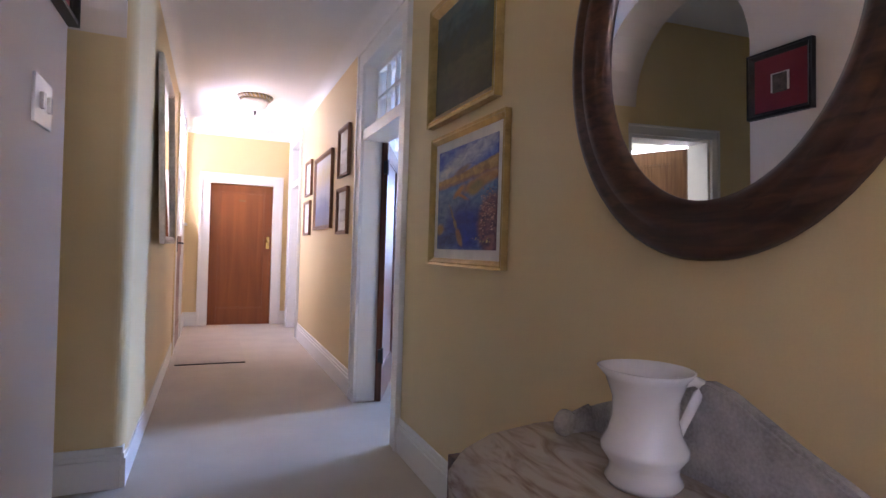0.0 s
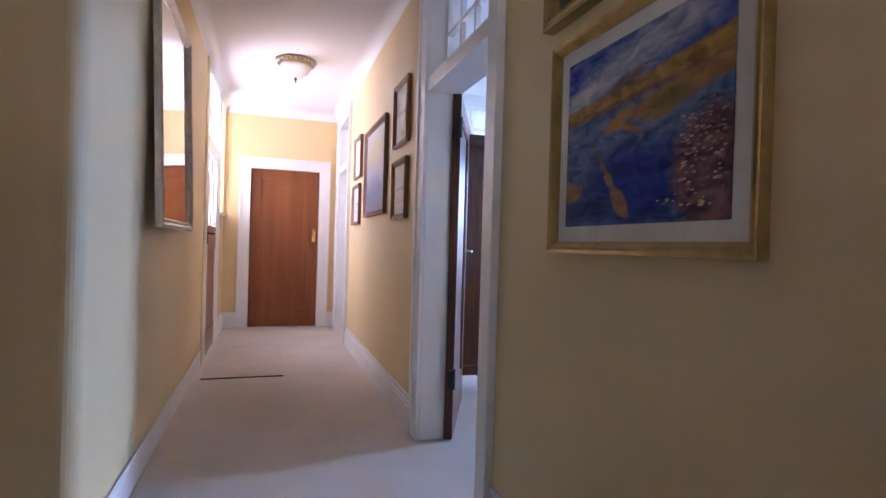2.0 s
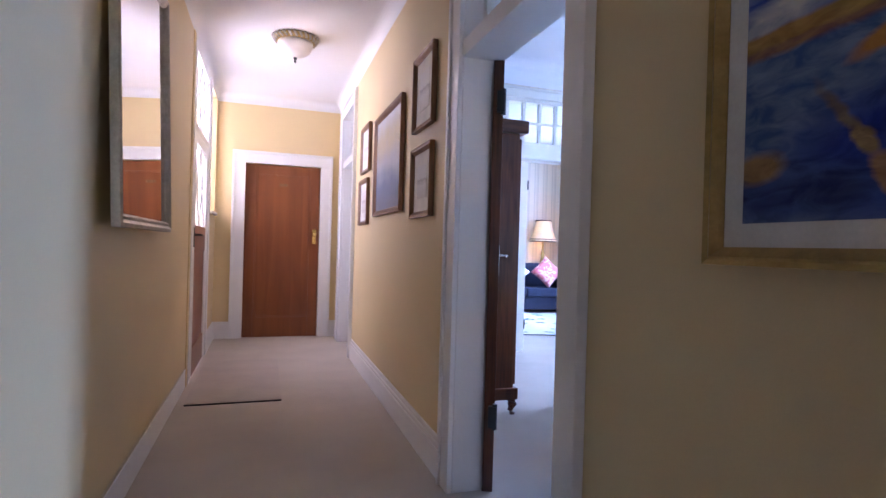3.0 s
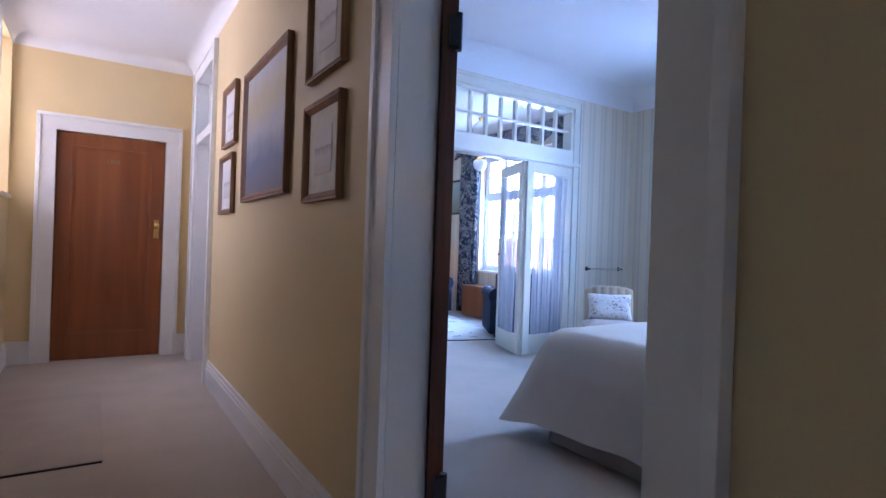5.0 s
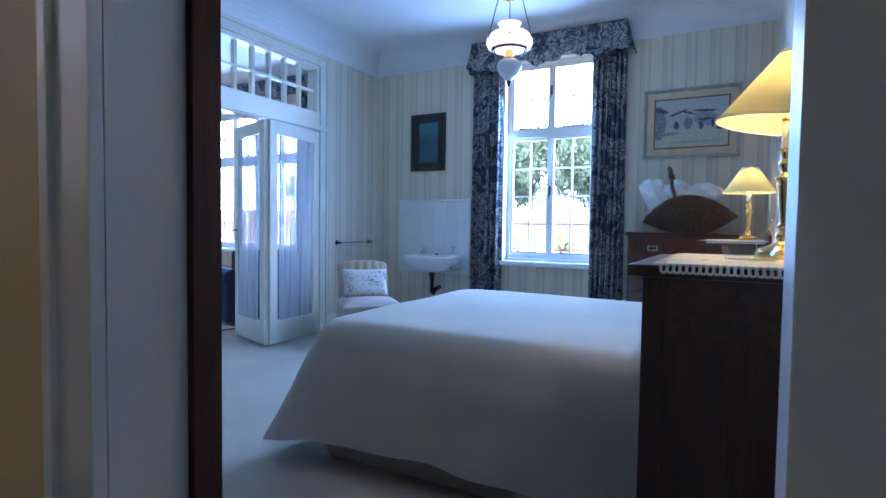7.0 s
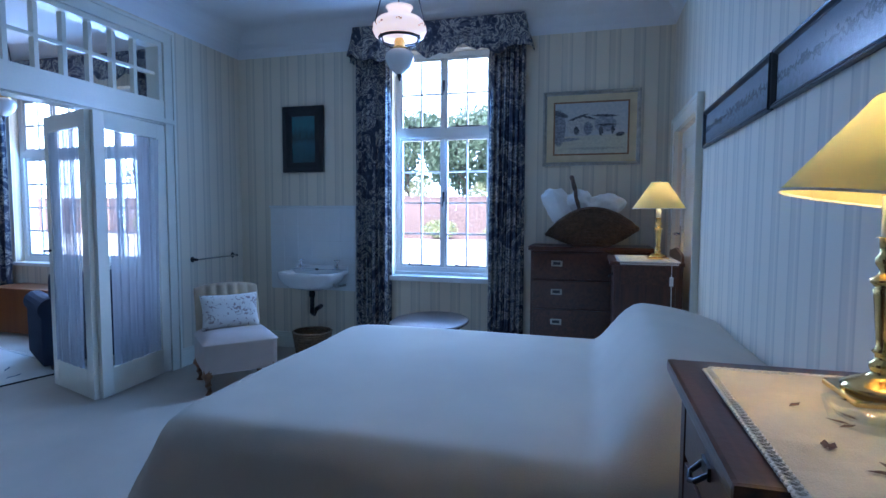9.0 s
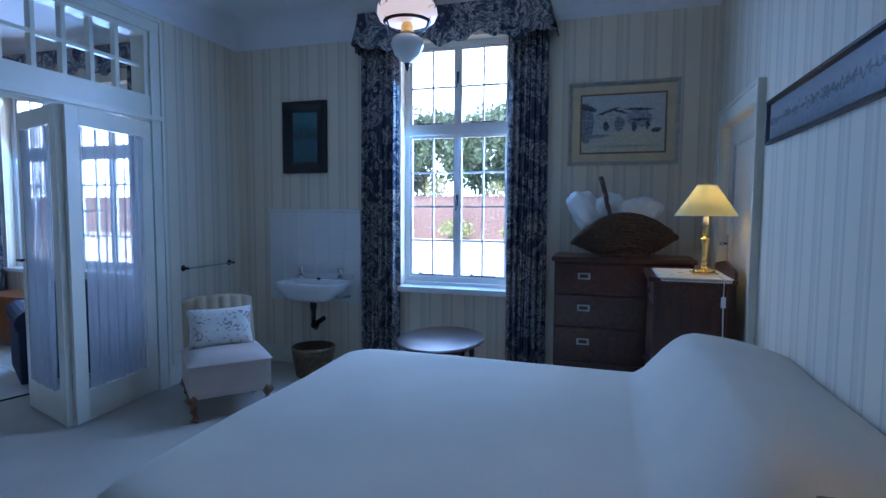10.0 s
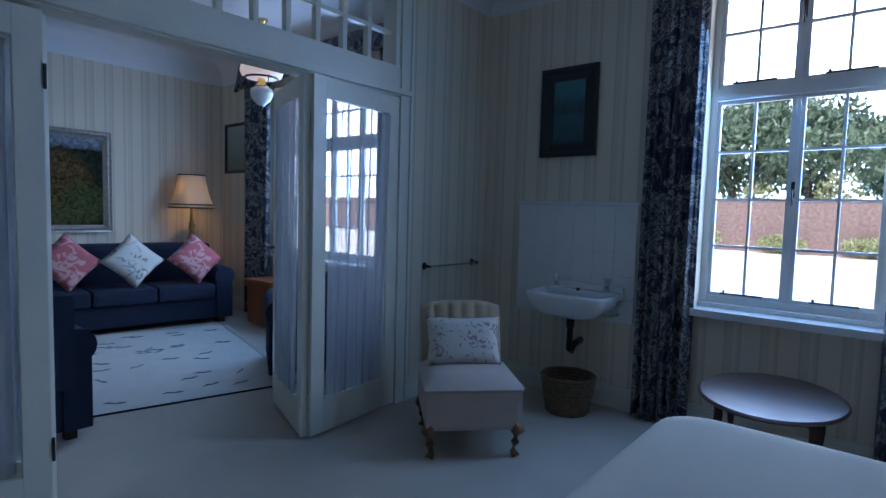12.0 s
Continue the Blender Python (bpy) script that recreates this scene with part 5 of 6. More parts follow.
def table_lamp(m, group, lean, cord=False):
    t = thing("table_lamp", "brass candlestick table lamp with a glowing cream shade", "table lamp", m, group)
    bm = bmesh.new()
    boxes("base_plate", M["brass"], t, ((-0.07, -0.07, 0), (0.07, 0.07, 0.012)), bevel=0.004)
    lathe(bm, [(0.066, 0.012), (0.070, 0.020), (0.058, 0.028), (0.038, 0.036), (0.020, 0.046), (0.024, 0.054), (0.025, 0.064), (0.016, 0.070), (0.016, 0.080), (0.022, 0.085), (0.015, 0.092), (0.016, 0.110), (0.023, 0.186), (0.026, 0.197), (0.021, 0.202), (0.030, 0.211), (0.031, 0.217), (0.019, 0.224), (0.015, 0.232), (0.023, 0.244), (0.024, 0.254), (0.017, 0.264), (0.019, 0.290), (0.026, 0.292), (0.000, 0.293)], 32, Matrix.Diagonal((0.92, 0.92, 0.99, 1)))
    part("column", bm, M["brass"], t, "turned polished brass column", True)
    bm = bmesh.new()
    lathe(bm, [(0.016, 0.288), (0.016, 0.362), (0.0, 0.363)], 16)
    part("candle_tube", bm, M["china"], t, "white candle tube", True)
    bm = bmesh.new()
    lathe(bm, [(0.014, 0.362), (0.019, 0.366), (0.019, 0.374), (0.013, 0.378), (0.013, 0.395), (0.0, 0.396)], 14)
    part("bulb_holder", bm, M["brass"], t, smooth=True)
    tip = pose(0, 0, 0.352, 0, 0, 0) @ lean @ pose(0, 0, -0.352)
    bm = bmesh.new()
    lathe(bm, [(0.175, 0.352), (0.157, 0.380), (0.117, 0.440), (0.074, 0.505), (0.055, 0.535)], 44, tip)
    bm.faces.ensure_lookup_table()
    bmesh.ops.delete(bm, geom=[f for f in bm.faces if len(f.verts) > 4], context="FACES_ONLY")
    ob = part("shade", bm, M["shade_cloth"], t, "cream cloth shade lit from inside", True)
    bm = bmesh.new()
    for z, r in ((0.352, 0.1755), (0.535, 0.0555)):
        tube(bm, [tip @ Vector((r * math.cos(6.28318 * i / 44), r * math.sin(6.28318 * i / 44), z)) for i in range(45)], 0.003, 6)
    part("shade_binding", bm, M["lace"], t, "pale bound shade edge")
    bm = bmesh.new()
    lathe(bm, [(0.006, 0.530), (0.010, 0.540), (0.008, 0.550), (0.0, 0.553)], 12, tip)
    part("finial", bm, M["brass"], t, "small brass finial", True)
    if not cord:
        return t
    bm = bmesh.new()
    tube(bm, [(-0.06, -0.03, 0.006), (-0.17, -0.06, 0.005), (-0.325, -0.055, 0.004), (-0.338, -0.05, -0.02), (-0.336, -0.05, -0.09)], 0.003, 6)
    part("cord", bm, M["china"], t, "white lamp cord")
    boxes("cord_switch", M["china"], t, ((-0.346, -0.062, -0.15), (-0.326, -0.038, -0.09)), bevel=0.005)
    bm = bmesh.new()
    tube(bm, [(-0.336, -0.05, -0.15), (-0.334, -0.055, -0.4)], 0.003, 6)
    part("cord", bm, M["china"], t)
    return t


M["shade_cloth"] = veil("cream_shade_cloth", (0.80, 0.69, 0.28), 0.0, 0.14)
cabinet(pose(2.49, 4.055, 0), "bedside cabinets")
cabinet(pose(5.62, 4.095, 0), "bedside cabinets")
doily(pose(2.43, 4.05, 1.0835), 0.54, 0.36, "cabinet doilies")
doily(pose(5.55, 4.10, 1.0835), 0.54, 0.36, "cabinet doilies")
table_lamp(pose(2.58, 3.983, 1.091) @ Matrix.Scale(0.965, 4), "bedside lamps", pose(0, 0, 0, 7.5, 0, 0))
table_lamp(pose(5.53, 4.02, 1.091), "bedside lamps", pose(0, 0, 0, 0, 0, 0), True)
bulb("lamp_bulb_near", (2.58, 3.983, 1.53), 1.4, WARM, 0.03)
bulb("lamp_bulb_far", (5.53, 4.02, 1.53), 1.3, WARM, 0.03)
ash = thing("glass_ashtray", "cut clear glass dish on the cabinet", "dish", pose(2.44, 4.06, 1.091))
bm = bmesh.new()
lathe(bm, [(0.0, 0), (0.055, 0), (0.065, 0.03), (0.06, 0.032), (0.045, 0.01), (0.0, 0.008)], 12)
part("dish", bm, glass("cut_glass", (0.93, 0.96, 0.97), 0.05), ash)

ch = thing("chest_of_drawers", "dark mahogany campaign chest with inset pulls", "chest of drawers", pose(6.205, 4.48, 0))
boxes("carcass", M["dark"], ch, ((-0.19, -0.475, 0.06), (0.205, 0.475, 1.10)), bevel=0.004)
boxes("top", M["darkx"], ch, ((-0.215, -0.495, 1.10), (0.21, 0.495, 1.135)), bevel=0.008)
boxes("plinth", M["dark"], ch, ((-0.2, -0.485, 0), (0.205, 0.485, 0.08)), bevel=0.004)
zs = [0.09, 0.36, 0.62, 0.86, 1.09]
for z0, z1 in zip(zs, zs[1:]):
    dr = boxes("drawer", M["darkx"], ch, ((-0.206, -0.455, z0 + 0.008), (-0.17, 0.455, z1 - 0.008)), bevel=0.005)
    for y in (-0.26, 0.26):
        zc = (z0 + z1) / 2 + 0.02
        pl = boxes("pull_plate", M["silver"], dr, ((-0.209, y - 0.045, zc - 0.024), (-0.205, y + 0.045, zc + 0.024)), bevel=0.001)
        # No hollow is cut; a thin dark block gives the recess its shade.
        boxes("recess_shade", M["iron"], pl, ((-0.2115, y - 0.03, zc - 0.012), (-0.2085, y + 0.03, zc + 0.012)))

bk = thing("wicker_basket", "dark wicker trug with a hooped handle", "basket", pose(6.18, 4.47, 1.135))
wick = material("brown_wicker", (0.10, 0.052, 0.028), 0.7, scale=30, vary=0.5, bump=0.08, fine=90)


def trug_row(v, t, out=0.0):
    """A point of the basket's shell: v from the base 0 to the rim 1, t round it. The ends sweep down and out like a boat."""
    y = (0.15 + 0.215 * v ** 0.75 + out) * math.cos(t)
    x = (0.11 + 0.085 * v + out) * math.sin(t)
    end = abs(math.cos(t)) ** 2.0
    z = 0.012 + (0.30 - 0.17 * end - 0.05 * end * (math.cos(t) > 0)) * v ** 0.9
    return Vector((x, y, z))


for k in range(14):
    bm = bmesh.new()
    v = k / 13
    tube(bm, [trug_row(v, 6.28318 * i / 72, 0.006 * math.sin(i * 1.5708 * 1.0 + k * 3.14159)) for i in range(73)], 0.0125 if k < 13 else 0.017, 6)
    part("wicker_hoop", bm, wick, bk)
for k in range(26):
    bm = bmesh.new()
    t = 6.28318 * (k + 0.5) / 26
    tube(bm, [trug_row(q / 6, t, -0.006) for q in range(7)], 0.006, 5)
    part("wicker_stake", bm, wick, bk)
bm = bmesh.new()
bx(bm, (-0.11, -0.15, 0), (0.11, 0.15, 0.025), None, 0.01)
part("basket_base", bm, wick, bk)
for s0 in (-0.012, 0.012):
    bm = bmesh.new()
    tube(bm, [(-0.17 * math.cos(t) + s0, 0.10 + 0.07 * math.sin(t) + 0.006 * math.sin(t * 14 + s0 * 200), 0.27 + 0.31 * math.sin(t) ** 0.8) for t in [math.pi * i / 28 for i in range(29)]], 0.014, 8)
    part("handle", bm, wick, bk, "twisted willow handle", True)
terry = material("white_terry", (0.78, 0.76, 0.72), 0.95, scale=10, vary=0.05, bump=0.06, fine=350)
for y, z, r, tl in ((0.27, 0.32, (0.10, 0.12, 0.17), 0.6), (0.10, 0.34, (0.10, 0.11, 0.12), 0.0), (-0.10, 0.34, (0.09, 0.15, 0.10), -0.2)):
    tw = thing("folded_towel", "soft white towel bundled in the basket", "towel", pose(6.16, 4.47 + y, 1.135 + z), "white towels")
    bm = bmesh.new()
    bmesh.ops.create_icosphere(bm, subdivisions=4, radius=1.0)
    for v in bm.verts:
        n3 = noise.noise(v.co * 1.7 + Vector((y * 9, 0, 0))) + 0.4 * noise.noise(v.co * 4.5 + Vector((y * 5, 3, 0)))
        v.co = Vector((v.co.x * r[0], v.co.y * r[1] + v.co.z * tl * 0.1, v.co.z * r[2])) * (1 + 0.24 * n3)
    part("cloth", bm, terry, tw, smooth=True)

# ---- bedroom: pictures ----
teal = art("teal_print", [(0.0, (0.02, 0.06, 0.07)), (0.4, (0.03, 0.10, 0.12)), (0.55, (0.02, 0.05, 0.055)), (0.8, (0.04, 0.16, 0.18)), (1.0, (0.04, 0.15, 0.17))], (2, 2, 2), 2.5, 0.4, rough=0.2)
picture("picture", "broad black-framed dark teal print over the basin", 0.455, 0.66, on_east(6.428, 7.295, 2.14), M["black"], 0.10, 0.03, teal)
ink, wash = (0.035, 0.04, 0.05), (0.17, 0.17, 0.18)
sketch = canvas("street_sketch", ((0.44, 0.46, 0.46), (0.56, 0.55, 0.52)), [
    (("under", 0.34, 0.04, 0.0), (0.50, 0.47, 0.36), (0.62, 0.58, 0.44), 0.02),
    (("oval", 0.05, 0.52, 0.10, 0.36, 0.0), (0.16, 0.17, 0.19), (0.34, 0.35, 0.36), 0.012),
    (("oval", 0.06, 0.80, 0.13, 0.05, -0.5), ink, wash, 0.012),
    (("oval", 0.37, 0.54, 0.21, 0.19, 0.0), (0.36, 0.35, 0.33), (0.62, 0.59, 0.54), 0.012),
    (("oval", 0.32, 0.72, 0.15, 0.022, 0.45), ink, wash, 0.010),
    (("oval", 0.47, 0.71, 0.10, 0.022, -0.4), ink, wash, 0.010),
    (("oval", 0.46, 0.50, 0.06, 0.13, 0.0), (0.15, 0.16, 0.19), (0.34, 0.35, 0.37), 0.012),
    (("oval", 0.70, 0.58, 0.15, 0.16, 0.0), (0.20, 0.22, 0.26), (0.42, 0.42, 0.43), 0.012),
    (("oval", 0.69, 0.74, 0.17, 0.022, -0.06), ink, wash, 0.010),
    (("oval", 0.72, 0.56, 0.13, 0.022, 0.0), ink, wash, 0.010),
    (("oval", 0.30, 0.46, 0.035, 0.08, 0.0), ink, wash, 0.010),
    (("oval", 0.64, 0.44, 0.03, 0.09, 0.0), ink, wash, 0.010),
    (("oval", 0.80, 0.46, 0.025, 0.08, 0.0), ink, wash, 0.010),
    (("oval", 0.16, 0.28, 0.18, 0.035, 0.1), (0.18, 0.19, 0.22), (0.36, 0.37, 0.38), 0.016),
    (("oval", 0.90, 0.37, 0.06, 0.04, 0.3), ink, wash, 0.014),
    (("oval", 0.55, 0.10, 0.36, 0.025, 0.0), (0.34, 0.33, 0.28), (0.50, 0.47, 0.38), 0.02),
], 0.02, 0.3, (26, 26, 22))
bp = picture("picture", "ink and wash street scene in a pale gilt frame", 0.82, 0.645, on_east(6.428, 4.495, 2.15), M["silver"], 0.032, 0.03, sketch, 0.072, "", "picture", material("buff_mount_card", (0.62, 0.51, 0.31), 0.8, bump=0.005))
iw, ih = 0.306, 0.2185
boxes("mount_line", M["oak"], bp, ((-iw - 0.014, -0.0145, ih), (iw + 0.014, -0.011, ih + 0.014)), ((-iw - 0.014, -0.0145, -ih - 0.014), (iw + 0.014, -0.011, -ih)), ((-iw - 0.014, -0.0145, -ih), (-iw, -0.011, ih)), ((iw, -0.0145, -ih), (iw + 0.014, -0.011, ih)))
frieze = art("grey_frieze_print", [(0.0, (0.20, 0.22, 0.24)), (0.4, (0.30, 0.33, 0.36)), (0.5, (0.10, 0.11, 0.12)), (0.6, (0.34, 0.37, 0.40)), (1.0, (0.30, 0.33, 0.36))], (22, 22, 3), 2.0, 0.9, rough=0.15)
for x in (4.385, 3.14):
    picture("picture", "long black-framed grey frieze print above the bed", 1.22, 0.21, pose(x, 3.832, 1.90, 0, 0, 180), M["black"], 0.022, 0.022, frieze, 0.0, "frieze pictures")

# door behind the far cabinet
panel_door("door_6", "closed cream painted door behind the bedside cabinet", 0.86, 2.03, pose(5.22, 3.76, 0.004), M["cream"], handle="chrome", knob_z=1.22)
c6 = thing("trim_head_door", "cream moulded door surround", "trim", kind="structure")
casing(c6, M["cream"], 0.90, 2.05, 0.10, 0.03, pose(5.65, 3.83, 0, 0, 0, 180))

# ---- bedroom: basin corner ----
sp = thing("basin_splashback", "white tiled splashback panel behind the basin", "splashback", pose(6.43, 7.21, 0))
tb = material("white_glazed_tile", (0.78, 0.78, 0.75), 0.12, scale=6, vary=0.03, bump=0.0)
boxes("backing", M["card"], sp, ((-0.010, -0.475, 0.62), (-0.001, 0.475, 1.45)))
for i in range(6):
    for j in range(5):
        boxes("tile", tb, sp, ((-0.018, -0.475 + i * 0.1584, 0.62 + j * 0.166), (-0.010, -0.475 + i * 0.1584 + 0.1565, 0.62 + j * 0.166 + 0.164)), bevel=0.001)
boxes("capping", tb, sp, ((-0.03, -0.485, 1.45), (-0.001, 0.485, 1.475)), bevel=0.008)
sk = thing("wash_basin", "white wall-hung basin with brass taps and black trap", "basin", pose(6.405, 7.10, 0.82))
bm = bmesh.new()


def basin(u, v):
    a = u * 6.28318
    ca, sa = math.cos(a), math.sin(a)
    def sup(w, d):
        p = 0.45
        return Vector((-0.205 + d * math.copysign(abs(ca) ** p, ca), w * math.copysign(abs(sa) ** p, sa), 0))
    prof = ((0.10, 0.06, -0.17), (0.22, 0.14, -0.14), (0.285, 0.185, -0.07), (0.30, 0.20, -0.035), (0.305, 0.205, 0.0), (0.30, 0.20, 0.012), (0.275, 0.175, 0.01), (0.25, 0.15, -0.02), (0.2, 0.11, -0.10), (0.05, 0.03, -0.125), (0.001, 0.001, -0.125))
    k = min(int(v * (len(prof) - 1)), len(prof) - 2)
    f = v * (len(prof) - 1) - k
    w, d, z = [p + (q - p) * f for p, q in zip(prof[k], prof[k + 1])]
    return sup(w, d) + Vector((0, 0, z))


grid(bm, 48, 20, basin)
part("bowl", bm, M["china"], sk, smooth=True)
boxes("back_ledge", M["china"], sk, ((-0.11, -0.30, -0.03), (0, 0.30, 0.018)), bevel=0.012)
boxes("upstand", M["china"], sk, ((-0.025, -0.30, 0.0), (0, 0.30, 0.06)), bevel=0.01)
for y in (-0.2, 0.2):
    bm = bmesh.new()
    lathe(bm, [(0.022, 0.015), (0.024, 0.03), (0.014, 0.05), (0.014, 0.08), (0.02, 0.085), (0.012, 0.10), (0.012, 0.115), (0.0, 0.118)], 14, pose(-0.06, y, 0))
    tube(bm, [(-0.06, y, 0.05), (-0.10, y, 0.055), (-0.125, y, 0.03)], 0.010)
    for k in range(4):
        t = k * 1.5708
        tube(bm, [(-0.06, y, 0.108), (-0.06 + 0.03 * math.cos(t), y + 0.03 * math.sin(t), 0.108)], 0.006, 6)
    part("tap", bm, M["chrome"], sk, "old cross-head tap", True)
bm = bmesh.new()
tube(bm, [(-0.2, 0, -0.16), (-0.2, 0, -0.24)], 0.03, 12)
tube(bm, [(-0.2, 0, -0.22), (-0.2, 0, -0.40), (-0.17, 0, -0.42), (-0.14, 0, -0.38), (-0.02, 0, -0.36)], 0.024, 12)
part("waste_trap", bm, M["black"], sk, "black waste trap", True)
for y in (-0.26, 0.26):
    bm = bmesh.new()
    tube(bm, [(0.0, y, -0.03), (-0.26, y, -0.06), (-0.26, y, -0.10), (-0.20, y, -0.13), (0.0, y, -0.14)], 0.011, 8)
    part("bracket", bm, M["silver"], sk)
bm = bmesh.new()
lathe(bm, [(0.016, -0.01), (0.016, 0.01)], 10, pose(-0.10, 0, 0.022))
part("plug", bm, M["black"], sk)

tr = thing("towel_rail", "thin chrome towel rail on the wall", "towel rail", pose(5.97, 8.04, 0.965))
bm = bmesh.new()
tube(bm, [(-0.29, -0.05, 0), (0.29, -0.05, 0)], 0.007)
part("bar", bm, M["chrome"], tr)
for x in (-0.29, 0.29):
    bm = bmesh.new()
    tube(bm, [(x, -0.002, 0), (x, -0.06, 0)], [0.014, 0.010])
    lathe(bm, [(0.028, 0), (0.02, 0.008), (0.0, 0.009)], 14, pose(x, -0.001, 0, 90, 0, 0))
    part("bracket", bm, M["iron"], tr)

bn = thing("waste_basket", "round wicker waste basket under the basin", "waste basket", pose(6.13, 7.06, 0))
wk2 = material("tan_wicker", (0.15, 0.095, 0.05), 0.8, scale=30, vary=0.4, bump=0.08, fine=90)
for k in range(11):
    bm = bmesh.new()
    r0 = 0.14 + 0.004 * k
    tube(bm, [((r0 + 0.003 * math.sin(i * 2.1 + k * 3.14)) * math.cos(6.28318 * i / 30), (r0 + 0.003 * math.sin(i * 2.1 + k * 3.14)) * math.sin(6.28318 * i / 30), 0.014 + 0.024 * k) for i in range(31)], 0.013, 6)
    part("wicker_hoop", bm, wk2, bn)
bm = bmesh.new()
lathe(bm, [(0.138, 0.0), (0.138, 0.01), (0.0, 0.012)], 24)
part("base", bm, wk2, bn)

# slipper chair
ang = math.degrees(math.atan2(-0.357, 0.389))
sc = thing("slipper_chair", "low pink-beige upholstered bedroom chair on dark cabriole legs", "chair", pose(5.0866, 7.0976, 0, 0, 0, ang))
sc.matrix_world = pose(5.0866, 7.0976, 0, 0, 0, ang)
# local: x along the front edge, +y towards the back
bm = bmesh.new()
bx(bm, (-0.275, -0.02, 0.16), (0.275, 0.54, 0.405), None, 0.03)
part("seat_base", bm, M["chairc"], sc, smooth=False)
bm = bmesh.new()
grid(bm, 20, 20, lambda u, v: Vector(((u - 0.5) * 0.57, -0.03 + 0.56 * v, 0.395 + 0.065 * (1 - abs(2 * u - 1) ** 6) * (1 - abs(2 * v - 1) ** 6))))
part("seat", bm, M["chairc"], sc, "domed sprung seat", True)
bm = bmesh.new()


def backrest(u, v):
    x = (u - 0.5) * 0.52
    rib = 0.016 * abs(math.sin(u * 6 * 3.14159))
    top = 0.80 - 0.04 * abs(2 * u - 1) ** 3
    z = 0.36 + (top - 0.36) * v
    return Vector((x, 0.46 + 0.11 * v - rib - 0.03 * (2 * u - 1) ** 2 * -1 - 0.02 * math.sin(v * 3.14), z))


grid(bm, 48, 14, backrest)
ob = part("backrest", bm, material("buff_upholstery", (0.50, 0.38, 0.25), 0.9, scale=6, vary=0.08, bump=0.03, fine=300), sc, "fluted buff upholstered back", True)
ob.modifiers.new("padding", "SOLIDIFY").thickness = -0.06
for x, y in ((-0.235, 0.02), (0.235, 0.02), (-0.235, 0.48), (0.235, 0.48)):
    bm = bmesh.new()
    s = 1 if x > 0 else -1
    tube(bm, [(x, y, 0.2), (x + s * 0.02, y - 0.015, 0.15), (x + s * 0.01, y, 0.08), (x, y, 0.03), (x + s * 0.012, y - 0.012, 0.0)], [0.040, 0.042, 0.026, 0.018, 0.028], 10)
    part("leg", bm, M["oak"], sc, "", True)
cu = thing("cushion", "floral sprigged pale cushion on the chair", "cushion", pose(5.30, 7.355, 0.585, 0, 0, ang) @ pose(0, 0, 0, 68, 0, 0))


def pillow(parent, w, h, t, mat, nm="cover"):
    bm = bmesh.new()

    def face(sgn):
        def at(u, v):
            a, b = 2 * u - 1, 2 * v - 1
            e = (1 - a ** 4) * (1 - b ** 4)
            pin = 1 - 0.06 * (1 - abs(a) ** 2) * 0 - 0.07 * (1 - b * b) * abs(a) - 0.07 * (1 - a * a) * abs(b)
            return Vector((a * w / 2 * pin, b * h / 2 * pin, sgn * t / 2 * max(0, e) ** 0.5))
        return at
    grid(bm, 18, 18, face(1))
    grid(bm, 18, 18, face(-1))
    bmesh.ops.remove_doubles(bm, verts=bm.verts, dist=0.001)
    return part(nm, bm, mat, parent, "", True)


pillow(cu, 0.46, 0.30, 0.13, printed("sprigged_cloth", (0.70, 0.66, 0.60), (0.34, 0.26, 0.24), 22, 0.40))

# oval table
tt = wood("polished_mahogany", (0.05, 0.016, 0.010), (0.10, 0.034, 0.02), 0.12, axis=1)
tt.node_tree.nodes["Principled BSDF"].inputs["Coat Weight"].default_value = 1.0
tt.node_tree.nodes["Principled BSDF"].inputs["Coat Roughness"].default_value = 0.36
tt.node_tree.nodes["Principled BSDF"].inputs["Coat IOR"].default_value = 1.75
ot = thing("oval_table", "small oval polished mahogany table under the window", "table", pose(5.93, 5.81, 0))
bm = bmesh.new()
lathe(bm, [(0.0, 0.455), (0.29, 0.455), (0.325, 0.465), (0.33, 0.475), (0.32, 0.485), (0.0, 0.487)], 48, Matrix.Diagonal((1.32, 1.02, 0.98, 1)))
part("tabletop", bm, tt, ot)
boxes("apron", M["dark"], ot, ((-0.16, -0.22, 0.39), (0.16, 0.22, 0.455)), bevel=0.004)
for x in (-0.15, 0.15):
    for y in (-0.21, 0.21):
        bm = bmesh.new()
        lathe(bm, [(0.018, 0), (0.022, 0.02), (0.014, 0.06), (0.02, 0.12), (0.014, 0.2), (0.022, 0.3), (0.022, 0.42), (0.0, 0.43)], 12, pose(x, y, 0))
        part("leg", bm, M["dark"], ot, "", True)

# wardrobe behind the open door
wd = thing("wardrobe", "tall dark mahogany wardrobe beside the open door", "wardrobe", pose(1.97, 6.55, 0))
boxes("body", M["leaf"], wd, ((-0.29, -0.52, 0.16), (0.29, 0.52, 1.96)), bevel=0.006)
boxes("cornice", M["darkx"], wd, ((-0.30, -0.56, 1.96), (0.34, 0.56, 2.05)), bevel=0.015)
boxes("plinth", M["leaf"], wd, ((-0.30, -0.54, 0.11), (0.32, 0.54, 0.19)), bevel=0.008)
for y in (-0.26, 0.26):
    wdd = boxes("wardrobe_door", M["leaf"], wd, ((0.29, y - 0.245, 0.21), (0.312, y + 0.245, 1.93)), bevel=0.004)
    boxes("door_panel", M["leaf"], wdd, ((0.312, y - 0.16, 0.32), (0.32, y + 0.16, 1.82)), bevel=0.006)
